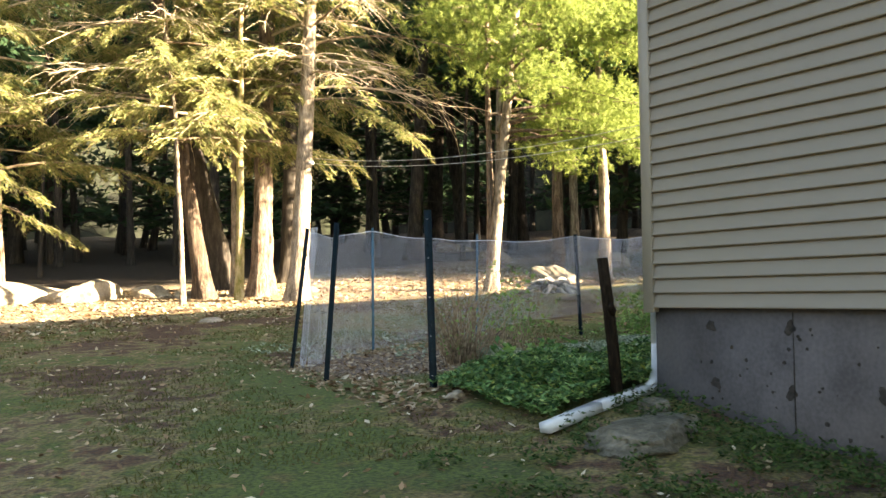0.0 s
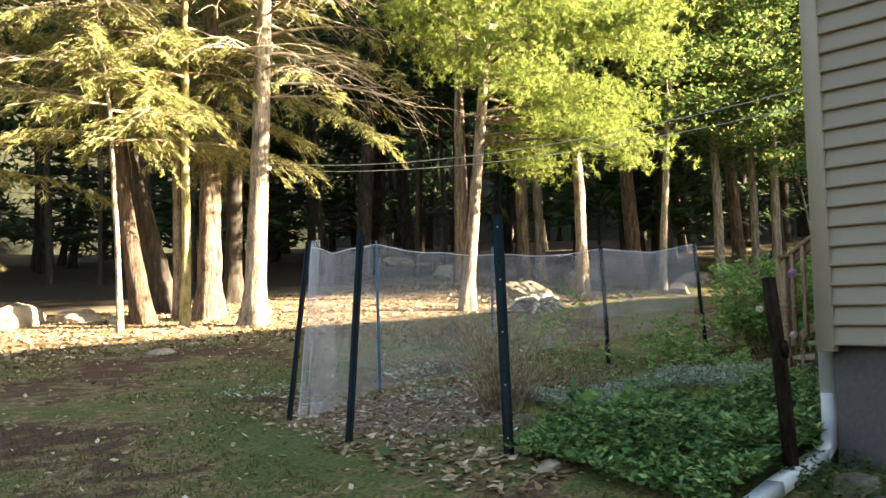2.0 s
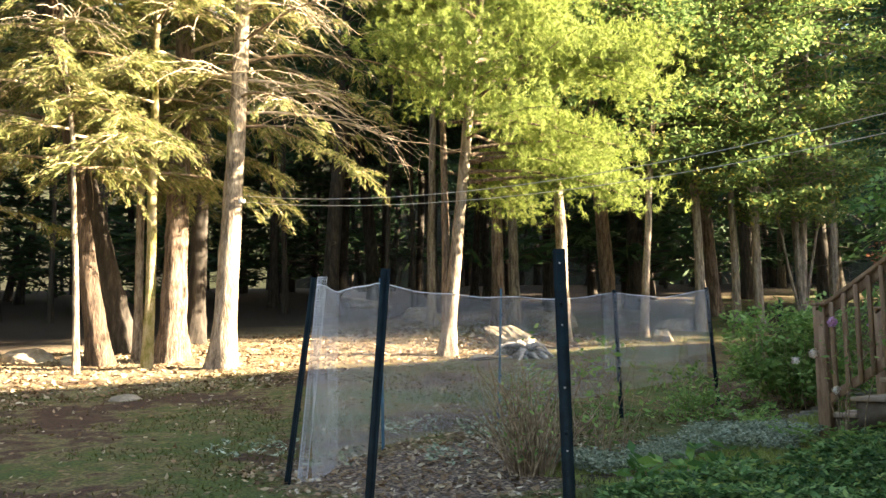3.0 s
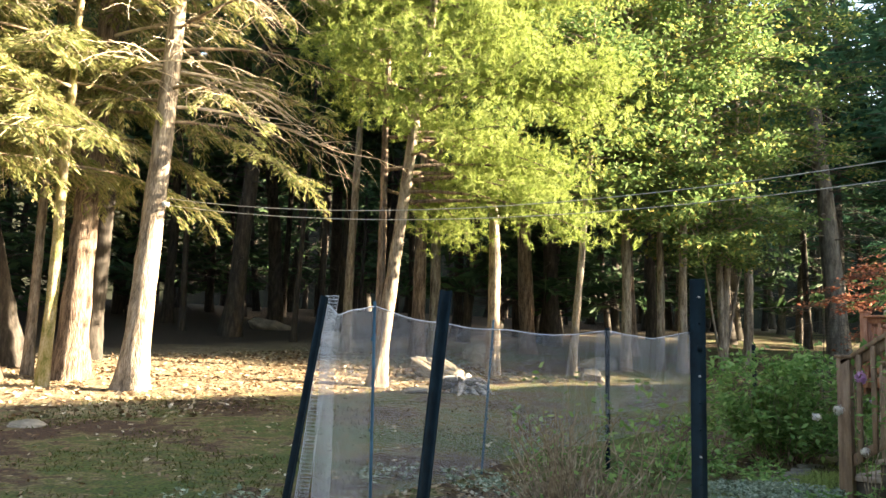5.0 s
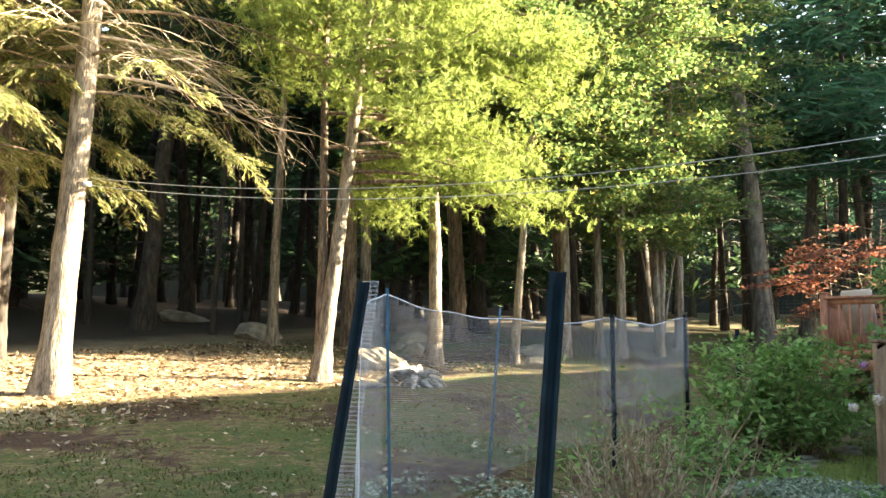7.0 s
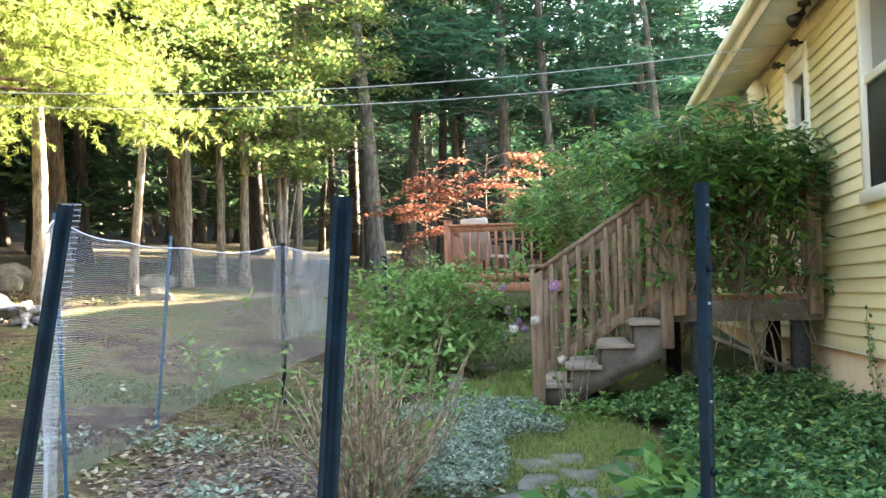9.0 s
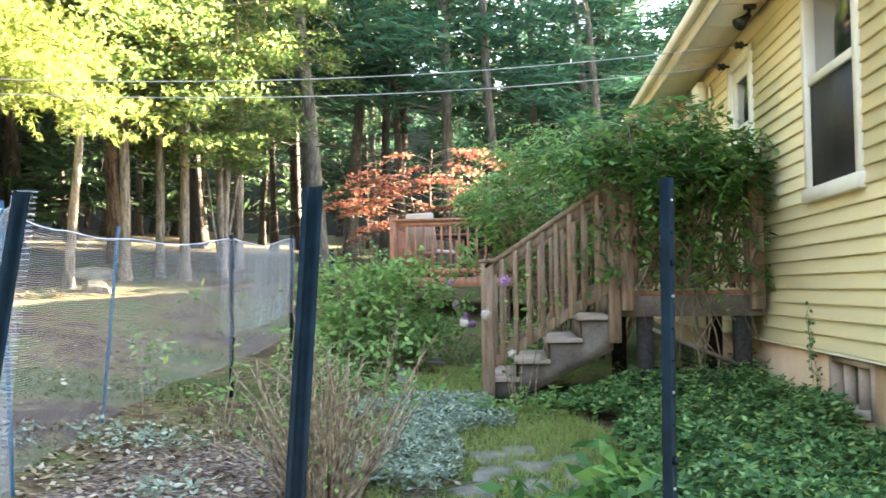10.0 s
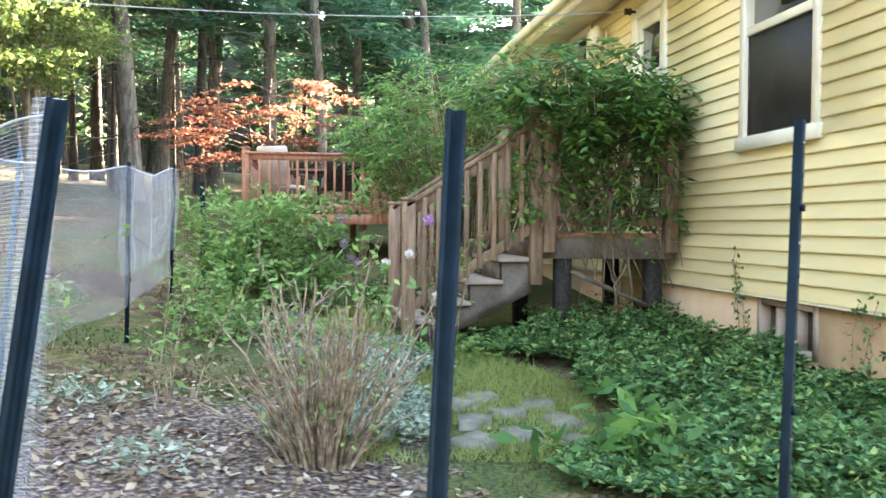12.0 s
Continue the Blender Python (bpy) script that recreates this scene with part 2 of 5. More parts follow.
M_MAPLE = foliage("maple_leaf", [(0.0, (0.08, 0.145, 0.052)), (0.6, (0.14, 0.225, 0.08)), (0.88, (0.23, 0.30, 0.105)), (1.0, (0.44, 0.37, 0.11))], 0.5)
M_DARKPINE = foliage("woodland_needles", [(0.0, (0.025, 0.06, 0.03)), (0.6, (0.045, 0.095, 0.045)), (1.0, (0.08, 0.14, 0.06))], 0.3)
M_BLUEPINE = foliage("blue_green_needles", [(0.0, (0.03, 0.10, 0.065)), (0.6, (0.05, 0.15, 0.09)), (1.0, (0.09, 0.2, 0.11))], 0.35)
M_BEDLEAF = foliage("bed_leaf", [(0.0, (0.025, 0.08, 0.028)), (0.5, (0.08, 0.19, 0.065)), (0.9, (0.24, 0.40, 0.15)), (1.0, (0.38, 0.42, 0.11))], 0.3, 0.3)
M_WEED = foliage("dark_weed_leaf", [(0.0, (0.015, 0.04, 0.01)), (0.6, (0.04, 0.085, 0.022)), (0.95, (0.08, 0.13, 0.035)), (1.0, (0.15, 0.12, 0.06))], 0.25)
M_SHRUB = foliage("shrub_leaf", [(0.0, (0.12, 0.24, 0.07)), (0.6, (0.22, 0.38, 0.12)), (1.0, (0.38, 0.52, 0.19))], 0.4)
M_VINE = foliage("vine_leaf", [(0.0, (0.05, 0.14, 0.045)), (0.6, (0.12, 0.26, 0.075)), (1.0, (0.25, 0.42, 0.11))], 0.45, 0.4)
M_FEATHER = foliage("feathery_leaf", [(0.0, (0.10, 0.22, 0.07)), (0.6, (0.19, 0.36, 0.115)), (1.0, (0.32, 0.50, 0.18))], 0.45)
M_RED = foliage("red_maple_leaf", [(0.0, (0.19, 0.06, 0.042)), (0.6, (0.34, 0.13, 0.085)), (1.0, (0.50, 0.25, 0.17))], 0.4)
M_SILVER = foliage("silver_leaf", [(0.0, (0.14, 0.19, 0.13)), (0.6, (0.30, 0.36, 0.27)), (1.0, (0.52, 0.57, 0.47))], 0.2, 0.7)
M_GRASS = foliage("grass_blade", [(0.0, (0.10, 0.078, 0.034)), (0.5, (0.085, 0.083, 0.023)), (1.0, (0.065, 0.092, 0.019))], 0.45)
M_PATHGRASS = foliage("path_grass_blade", [(0.0, (0.22, 0.24, 0.08)), (0.5, (0.28, 0.36, 0.11)), (1.0, (0.40, 0.47, 0.16))], 0.4)
M_FALLEN = foliage("fallen_leaf", [(0.0, (0.10, 0.06, 0.035)), (0.5, (0.28, 0.19, 0.12)), (0.85, (0.45, 0.36, 0.25)), (1.0, (0.62, 0.56, 0.47))], 0.15, 0.7)
M_PINK = foliage("pink_petal", [(0.0, (0.55, 0.25, 0.55)), (1.0, (0.75, 0.5, 0.75))], 0.3)
M_WHITE = foliage("white_petal", [(0.0, (0.7, 0.62, 0.6)), (1.0, (0.85, 0.8, 0.75))], 0.3)
M_NET = surface("net_cord", (0.46, 0.53, 0.66), (0.56, 0.63, 0.76), (0.64, 0.71, 0.84), 4, 0.6, 0.0, 20)
M_GUTTER = surface("white_downspout", (0.42, 0.46, 0.5), (0.55, 0.59, 0.63), (0.63, 0.67, 0.71), 5, 0.4, 0.05, 30, stain=0.2)
M_WHITEFRAME = surface("white_window_frame", (0.66, 0.62, 0.52), (0.74, 0.71, 0.62), (0.78, 0.75, 0.67), 4, 0.45, 0.05, 40, stain=0.15)
# insect screens, and the black sheets that stand for unlit rooms
M_SCREEN_AND_ROOM = surface("insect_screen_and_unlit_room", (0.012, 0.012, 0.012), (0.02, 0.02, 0.02), (0.028, 0.027, 0.026), 30, 0.6, 0.05, 200)
M_METAL = surface("dark_metal", (0.02, 0.02, 0.02), (0.04, 0.038, 0.035), (0.07, 0.065, 0.06), 20, 0.5, 0.1, 60, metal=0.6)
M_CABLE = surface("grey_cable", (0.3, 0.3, 0.3), (0.38, 0.38, 0.38), (0.45, 0.45, 0.45), 10, 0.5, 0.0, 40)
M_STRINGER = surface("weathered_grey_brown_wood", (0.075, 0.055, 0.043), (0.14, 0.108, 0.086), (0.21, 0.17, 0.14), 5, 0.85, 0.3, 50, stain=0.35)
M_STEP = surface("pinkish_concrete_step", (0.26, 0.19, 0.15), (0.38, 0.29, 0.24), (0.48, 0.38, 0.32), 4, 0.85, 0.3, 50, stain=0.3)
M_CUSHION = surface("pale_cushion_cloth", (0.42, 0.33, 0.30), (0.55, 0.45, 0.41), (0.62, 0.52, 0.48), 6, 0.9, 0.2, 80)

M_GLASS, _n, _l, _b = material("window_glass")
_b.inputs["Base Color"].default_value = (0.02, 0.025, 0.025, 1)
_b.inputs["Roughness"].default_value = 0.04
_b.inputs["Specular IOR Level"].default_value = 0.6
_b.inputs["Coat Weight"].default_value = 0.6


# ---- mesh tools ----
class Geo:
    """Collects vertices and faces, then makes one mesh of them."""

    def __init__(self):
        self.v, self.f, self.n = [], [], 0

    def add(self, verts, faces):
        verts = np.asarray(verts, float).reshape(-1, 3)
        self.v.append(verts)
        for k in ((faces,) if isinstance(faces, np.ndarray) else [np.asarray([q]) for q in faces]):
            self.f.append(k + self.n)
        self.n += len(verts)
        return self

    def box(self, x0, x1, y0, y1, z0, z1, m=None):
        v = np.array([(x, y, z) for z in (z0, z1) for y in (y0, y1) for x in (x0, x1)], float)
        if m is not None:
            v = np.array([m @ Vector(p) for p in v])
        return self.add(v, np.array([(0, 2, 3, 1), (4, 5, 7, 6), (0, 1, 5, 4), (2, 6, 7, 3), (0, 4, 6, 2), (1, 3, 7, 5)]))

    def bar(self, a, b, w, h, up=(0, 0, 1)):
        """A straight bar from a to b, w wide and h high."""
        a, b = Vector(a), Vector(b)
        d = (b - a)
        x = d.normalized()
        s = x.cross(Vector(up))
        s = s.normalized() if s.length > 1e-5 else Vector((1, 0, 0))
        u = s.cross(x)
        m = Matrix((x, s, u)).transposed().to_4x4()
        m.translation = a
        return self.box(0, d.length, -w / 2, w / 2, -h / 2, h / 2, m)

    def tube(self, pts, radii, seg=8, cap=True):
        p = np.asarray(pts, float)
        r = np.broadcast_to(np.asarray(radii, float), (len(p),))
        t = np.gradient(p, axis=0)
        t /= np.linalg.norm(t, axis=1)[:, None] + 1e-9
        ref = np.array((0.0, 0.0, 1.0)) if abs(t[:, 2]).mean() < 0.75 else np.array((1.0, 0.0, 0.0))
        s = np.cross(t, ref)
        s /= np.linalg.norm(s, axis=1)[:, None] + 1e-9
        u = np.cross(s, t)
        a = np.linspace(0, 2 * np.pi, seg, endpoint=False)
        rr = r[:, None, None] if r.ndim == 1 else r
        ring = p[:, None] + rr * (np.cos(a)[None, :, None] * s[:, None] + np.sin(a)[None, :, None] * u[:, None])
        i, j = np.meshgrid(np.arange(len(p) - 1), np.arange(seg), indexing="ij")
        k = (j + 1) % seg
        f = np.stack([i * seg + j, i * seg + k, (i + 1) * seg + k, (i + 1) * seg + j], -1).reshape(-1, 4)
        self.add(ring, f)
        if cap:
            n0 = self.n - len(p) * seg
            self.f.append(np.arange(seg)[None, ::-1] + n0)
            self.f.append(np.arange(seg)[None] + self.n - seg)
        return self

    def leaves(self, c, u, v):
        """Leaf shapes round the centres c: u along the leaf, v across it."""
        q = np.stack([c - u, c + v * 0.9 - u * 0.1, c + u, c - v * 0.9 - u * 0.1], 1)
        return self.add(q, np.arange(len(c) * 4).reshape(-1, 4))

    def blades(self, c, u, v):
        q = np.stack([c - v, c + v, c + u], 1)
        return self.add(q, np.arange(len(c) * 3).reshape(-1, 3))

    def mesh(self, name, mat, smooth=False):
        me = bpy.data.meshes.new(name)
        v = np.concatenate(self.v)
        me.vertices.add(len(v))
        me.vertices.foreach_set("co", v.astype(np.float32).ravel())
        loops = np.concatenate([f.ravel() for f in self.f]).astype(np.int32)
        sizes = np.concatenate([np.full(len(f), f.shape[1]) for f in self.f])
        me.loops.add(len(loops))
        me.loops.foreach_set("vertex_index", loops)
        me.polygons.add(len(sizes))
        me.polygons.foreach_set("loop_start", (np.cumsum(sizes) - sizes).astype(np.int32))
        me.update(calc_edges=True)
        me.validate()
        if smooth:
            me.shade_smooth()
        me.materials.append(mat)
        return me


def part(name, geo, mat, parent=None, label="", smooth=False, bevel=0.0, kind=""):
    """One mesh object under its thing (in the thing's own space)."""
    me = geo if isinstance(geo, bpy.types.Mesh) else geo.mesh(name, mat, smooth)
    if bevel:
        bm = bmesh.new()
        bm.from_mesh(me)
        bmesh.ops.bevel(bm, geom=bm.edges[:], offset=bevel, segments=1, affect="EDGES")
        bm.to_mesh(me)
        bm.free()
    ob = new(name, me)
    ob.parent = parent
    return tagged(ob, label, kind=kind)


def thing(name, label, category, group="", kind="", at=(0, 0, 0), turn=0.0):
    ob = new(name)
    ob.empty_display_size = 0.1
    ob.matrix_basis = pose(*at, 0, 0, turn)
    return tagged(ob, label, category, group, kind)


def single(name, geo, mat, label, category="", group="", kind="", smooth=False, bevel=0.0, at=None):
    ob = part(name, geo, mat, None, "", smooth, bevel)
    if at is not None:
        ob.matrix_basis = at
    return tagged(ob, label, category, group, kind)


def rand_dirs(rng, n, flat=1.0):
    d = rng.normal(size=(n, 3))
    d[:, 2] *= flat
    return d / (np.linalg.norm(d, axis=1)[:, None] + 1e-9)


def cross_dirs(rng, u):
    w = np.cross(u, rng.normal(size=u.shape))
    return w / (np.linalg.norm(w, axis=1)[:, None] + 1e-9)


# ---- ground ----
def axis(a, b, fine, lo, hi, count):
    mid = np.arange(a, b + 1e-6, fine)
    g = np.geomspace(fine, 1, count)
    left = a - np.cumsum(np.geomspace(fine * 1.3, 1.0, count)) / np.cumsum(np.geomspace(fine * 1.3, 1.0, count))[-1] * (a - lo)
    right = b + np.cumsum(np.geomspace(fine * 1.3, 1.0, count)) / np.cumsum(np.geomspace(fine * 1.3, 1.0, count))[-1] * (hi - b)
    return np.concatenate([left[::-1], mid, right])


gx, gy = axis(-3, 24, 0.22, -500, 700, 24), axis(-3, 24, 0.22, -500, 700, 24)
G = Geo()
G.add([(x, y, ground(x, y)) for y in gy for x in gx],
      np.array([(j * len(gx) + i, j * len(gx) + i + 1, (j + 1) * len(gx) + i + 1, (j + 1) * len(gx) + i) for j in range(len(gy) - 1) for i in range(len(gx) - 1)]))
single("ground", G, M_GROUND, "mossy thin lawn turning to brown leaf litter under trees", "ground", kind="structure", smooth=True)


# ---- house ----
# unseen far end HX1 and ridge height are chosen to cast the lawn's shadow
HX0, HX1, HY0, HY1 = 4.6, 27.0, -4.3, 4.25
SILL, EAVE, RIDGE_Y, RIDGE_Z = 1.21, 3.95, 0.0, 6.25
LAP = 0.0978


def siding_board(p, along, length, out, mat_me, parent):
    """One lap of vinyl siding from p along a unit direction."""
    ob = new("siding_board", mat_me)
    x, o = Vector(along), Vector(out)
    m = Matrix((x * length, o, Vector((0, 0, 1)))).transposed().to_4x4()
    m.translation = p
    ob.matrix_basis = m
    ob.parent = parent


def lap_mesh(name, mat, flip, proud=1.0):
    prof = [(0.0, 0.0), (0.021, 0.0), (0.025, 0.004), (0.025, 0.012), (0.018, 0.02), (0.006, LAP * 0.86), (0.001, LAP)]
    v = [(x, y * proud, z) for x in (0, 1) for y, z in prof]
    n = len(prof)
    fs = [(i, i + 1, n + i + 1, n + i) for i in range(n - 1)] + [tuple(range(n))[::-1], tuple(range(n, 2 * n))]
    if flip:
        fs = [f[::-1] for f in fs]
    g = Geo()
    g.add(v, [np.array(f) for f in fs])
    return g.mesh(name, mat)


def wall_with_holes(name, label, mat, axis_name, at, thick, a0, a1, z0, z1, holes):
    """A wall slab with openings, cut into boxes between them; axis_name is the one it runs along."""
    g = Geo()
    cuts = sorted({a0, a1, *[h[0] for h in holes], *[h[1] for h in holes]})
    for p, q in zip(cuts, cuts[1:]):
        inside = sorted([h for h in holes if h[0] <= p + 1e-6 and h[1] >= q - 1e-6], key=lambda h: h[2])
        z = z0
        for h in inside + [(0, 0, z1, z1)]:
            if h[2] - z > 1e-4:
                b = (p, q, at - thick, at, z, h[2]) if axis_name == "x" else (at, at + thick, p, q, z, h[2])
                g.box(*b)
            z = h[3]
    return single(name, g, mat, label, "wall", kind="structure")


WIN = (6.06, 7.03, 2.2, 3.62)
DOOR = (8.35, 9.15, 1.66, 3.62)
FARWIN = (10.45, 11.15, 3.0, 3.78)
BASEWIN = (6.1, 6.82, 0.86, 1.19)
GBASE = (1.7, 2.5, 0.74, 1.15)

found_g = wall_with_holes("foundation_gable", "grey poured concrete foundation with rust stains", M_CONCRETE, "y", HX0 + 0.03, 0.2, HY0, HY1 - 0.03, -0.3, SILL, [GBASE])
found_b = wall_with_holes("foundation_back", "peach painted concrete foundation wall", M_FOUND, "x", HY1 - 0.028, 0.2, HX0 + 0.24, HX1, 0.0, SILL, [BASEWIN])
wall_b = wall_with_holes("wall_back", "yellow vinyl clapboard wall", M_YELLOW, "x", HY1, 0.15, HX0 + 0.16, HX1, SILL, EAVE, [WIN, DOOR, FARWIN])
wall_g = wall_with_holes("wall_gable", "vinyl clapboard gable wall, the house siding toned tan for shade", M_GABLE_SHADE, "y", HX0, 0.15, HY0, HY1, SILL, EAVE, [])
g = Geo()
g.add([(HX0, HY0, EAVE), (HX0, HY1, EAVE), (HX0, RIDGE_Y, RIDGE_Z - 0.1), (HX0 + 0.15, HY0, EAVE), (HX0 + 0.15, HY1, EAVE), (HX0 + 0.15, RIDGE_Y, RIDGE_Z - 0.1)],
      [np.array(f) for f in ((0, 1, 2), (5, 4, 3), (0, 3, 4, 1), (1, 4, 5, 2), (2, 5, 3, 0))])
part("gable_top", g, M_GABLE_SHADE, wall_g)
single("wall_front", Geo().box(HX0 + 0.15, HX1, HY0, HY0 + 0.15, 0, EAVE), M_YELLOW, "plain yellow far wall of the house", "wall", kind="structure")
single("wall_east", Geo().box(HX1 - 0.15, HX1, HY0 + 0.15, HY1 - 0.15, 0, EAVE + 0.6), M_YELLOW, "plain unseen end wall of the house, lengthened to shade the lawn", "wall", kind="structure")
single("ceiling", Geo().box(HX0 + 0.15, HX1 - 0.15, HY0 + 0.15, HY1 - 0.15, 3.75, 3.8), M_SOFFIT, "plain white ceiling inside the house", "ceiling", kind="structure")
single("floor", Geo().box(HX0 + 0.24, HX1 - 0.15, HY0 + 0.15, HY1 - 0.23, 1.2, 1.3), M_GREYWOOD, "dark wooden floor inside the house", "floor", kind="structure")

# roof with overhanging eaves, fascia and soffit
roof = thing("roof", "low pitched shingle roof with cream fascia", "roof", kind="structure")
OUT = 0.40
pitch = (RIDGE_Z - EAVE - 0.12) / (HY1 - RIDGE_Y)
for sgn, nm in ((1, "roof_slope"), (-1, "roof_slope")):
    ye = (HY1 + OUT) * sgn
    ze = EAVE + 0.25 - pitch * OUT
    g = Geo()
    g.add([(x, y, z + dz) for dz in (0, 0.06) for x in (HX0 - 0.3, HX1 + 0.3) for y, z in ((0, RIDGE_Z + 0.02), (ye, ze))],
          [np.array(f) for f in ((0, 1, 3, 2), (4, 6, 7, 5), (0, 2, 6, 4), (1, 5, 7, 3), (0, 4, 5, 1), (2, 3, 7, 6))])
    part(nm, g, M_SHINGLE, roof)
part("fascia", Geo().box(HX0 - 0.3, HX1 + 0.3, HY1 + OUT - 0.02, HY1 + OUT, 3.79, 3.99), M_CREAM, roof, "cream painted fascia board")
part("gutter_lip", Geo().box(HX0 - 0.3, HX1 + 0.3, HY1 + OUT, HY1 + OUT + 0.07, 3.89, 4.0), M_CREAM, roof, bevel=0.012)
part("soffit", Geo().box(HX0 - 0.3, HX1 + 0.3, HY1 + 0.02, HY1 + OUT - 0.02, 3.80, 3.82), M_SOFFIT, roof, "pale vented soffit")
for i in range(18):
    part("soffit_seam", Geo().box(HX0 + 0.2 + i * 0.61, HX0 + 0.212 + i * 0.61, HY1 + 0.03, HY1 + OUT - 0.03, 3.794, 3.8), M_CREAM, roof)

# corner posts
single("corner_trim", Geo().box(HX0 - 0.03, HX0 + 0.05, HY1 - 0.06, HY1 + 0.03, SILL - 0.03, 3.8), M_GABLE_TRIM_SHADE, "vinyl corner post at the house corner, toned tan for shade", "trim", kind="structure", bevel=0.004)
single("drip_trim", Geo().box(HX0 + 0.051, HX1, HY1 + 0.001, HY1 + 0.012, SILL - 0.015, SILL), M_CREAM, "cream starter strip below the siding", "trim", kind="structure")


def window_unit(name, label, w, mat, sash=True, curtain=False):
    """A vinyl double-hung window in the back wall, with frame, sashes, panes and sill."""
    x0, x1, z0, z1 = w
    t = thing(name, label, "window", kind="structure", at=(x0, HY1, z0))
    W, H = x1 - x0, z1 - z0
    for nm, b in (("window_frame", (0, 0.07, -0.1, 0.03, 0, H)), ("window_frame", (W - 0.07, W, -0.1, 0.03, 0, H)), ("window_frame", (0.07, W - 0.07, -0.1, 0.03, H - 0.07, H)), ("window_sill", (-0.02, W + 0.02, -0.1, 0.05, -0.03, 0.06))):
        part(nm, Geo().box(*b), mat, t, bevel=0.004)
    if sash:
        part("meeting_rail", Geo().box(0.07, W - 0.07, -0.06, 0.015, H * 0.52, H * 0.52 + 0.06), mat, t, bevel=0.004)
    part("upper_pane", Geo().box(0.07, W - 0.07, -0.05, -0.04, H * 0.52 + 0.06 if sash else 0.06, H - 0.07), M_GLASS, t)
    if sash:
        part("lower_screen", Geo().box(0.09, W - 0.09, -0.012, -0.006, 0.08, H * 0.52), M_SCREEN_AND_ROOM, t, "dark insect screen")
        for b in ((0.07, 0.09, -0.02, 0.0, 0.06, H * 0.52), (W - 0.09, W - 0.07, -0.02, 0.0, 0.06, H * 0.52), (0.09, W - 0.09, -0.02, 0.0, 0.06, 0.08)):
            part("screen_frame", Geo().box(*b), M_METAL, t)
    # sheet behind the panes paints the darkness of the room
    part("dark_room_sheet", Geo().box(0.05, W - 0.05, -0.14, -0.12, 0.03, H - 0.03), M_SCREEN_AND_ROOM, t, "near-black sheet standing for the unlit room")
    return t


window_unit("window_1", "white double-hung window with dark insect screen in yellow siding", WIN, M_WHITEFRAME)
window_unit("window_2", "small white double-hung window beyond the door", FARWIN, M_WHITEFRAME)

door = thing("door_1", "white storm door with tall dark panes opening onto the landing", "door", kind="structure", at=(DOOR[0], HY1, DOOR[2]))
dw, dh = DOOR[1] - DOOR[0], DOOR[3] - DOOR[2]
for b in ((0, 0.09, -0.12, 0.03, 0, dh), (dw - 0.09, dw, -0.12, 0.03, 0, dh), (0.09, dw - 0.09, -0.12, 0.03, dh - 0.09, dh)):
    part("door_frame", Geo().box(*b), M_WHITEFRAME, door, bevel=0.004)
for b in ((0.09, 0.19, -0.04, 0.0, 0, dh - 0.09), (dw - 0.19, dw - 0.09, -0.04, 0.0, 0, dh - 0.09), (0.19, dw - 0.19, -0.04, 0, dh - 0.2, dh - 0.09), (0.19, dw - 0.19, -0.04, 0, dh * 0.66, dh * 0.66 + 0.07), (0.19, dw - 0.19, -0.04, 0, 0, 0.25)):
    part("door_rail", Geo().box(*b), M_WHITEFRAME, door, bevel=0.003)
part("door_pane", Geo().box(0.19, dw - 0.19, -0.03, -0.02, dh * 0.66 + 0.07, dh - 0.2), M_GLASS, door)
part("door_pane", Geo().box(0.19, dw - 0.19, -0.03, -0.02, 0.25, dh * 0.66), M_GLASS, door)
# same black sheet for the darkness behind the door panes
part("dark_doorway_sheet", Geo().box(0.05, dw - 0.05, -0.14, -0.125, 0, dh - 0.03), M_SCREEN_AND_ROOM, door)
part("door_handle", Geo().tube([(0.13, 0.0, 0.95), (0.13, 0.06, 0.95), (0.13, 0.06, 1.1), (0.13, 0.0, 1.1)], 0.012, 6), M_METAL, door)

for nm, (a0, a1, z0, z1), gab in (("basement_window", BASEWIN, False), ("basement_window", GBASE, True)):
    t = thing(nm, "three-pane basement window with pale frame in the foundation" if not gab else "dark steel basement window in grey concrete", "window", kind="structure",
              at=(a0, HY1 - 0.028, z0) if not gab else (HX0 + 0.03, a1, z0), turn=0 if not gab else -90)
    W, H = a1 - a0, z1 - z0
    if gab:
        t.matrix_basis = Matrix(((0, -1, 0, HX0 + 0.03), (1, 0, 0, a0), (0, 0, 1, z0), (0, 0, 0, 1)))
    mt = M_METAL if gab else M_STEP
    for b in ((0, 0.05, -0.12, 0.01, 0, H), (W - 0.05, W, -0.12, 0.01, 0, H), (0.05, W - 0.05, -0.12, 0.01, H - 0.04, H), (0.05, W - 0.05, -0.12, 0.02, 0, 0.04)):
        part("window_frame", Geo().box(*b), mt, t)
    for k in (1, 2):
        part("mullion", Geo().box(W * k / 3 - 0.018, W * k / 3 + 0.018, -0.1, 0.0, 0.04, H - 0.04), mt, t)
    for k in range(3):
        part("pane", Geo().box(W * k / 3 + 0.02, W * (k + 1) / 3 - 0.02, -0.07, -0.06, 0.04, H - 0.04), M_GLASS, t)

# wall lantern beside the door and a flood light under the soffit
lan = thing("wall_lantern", "small cream wall lantern beside the door", "lamp", at=(9.9, HY1 + 0.02, 3.3))
part("back_plate", Geo().box(-0.06, 0.06, 0, 0.03, 0.0, 0.3), M_CREAM, lan, bevel=0.006)
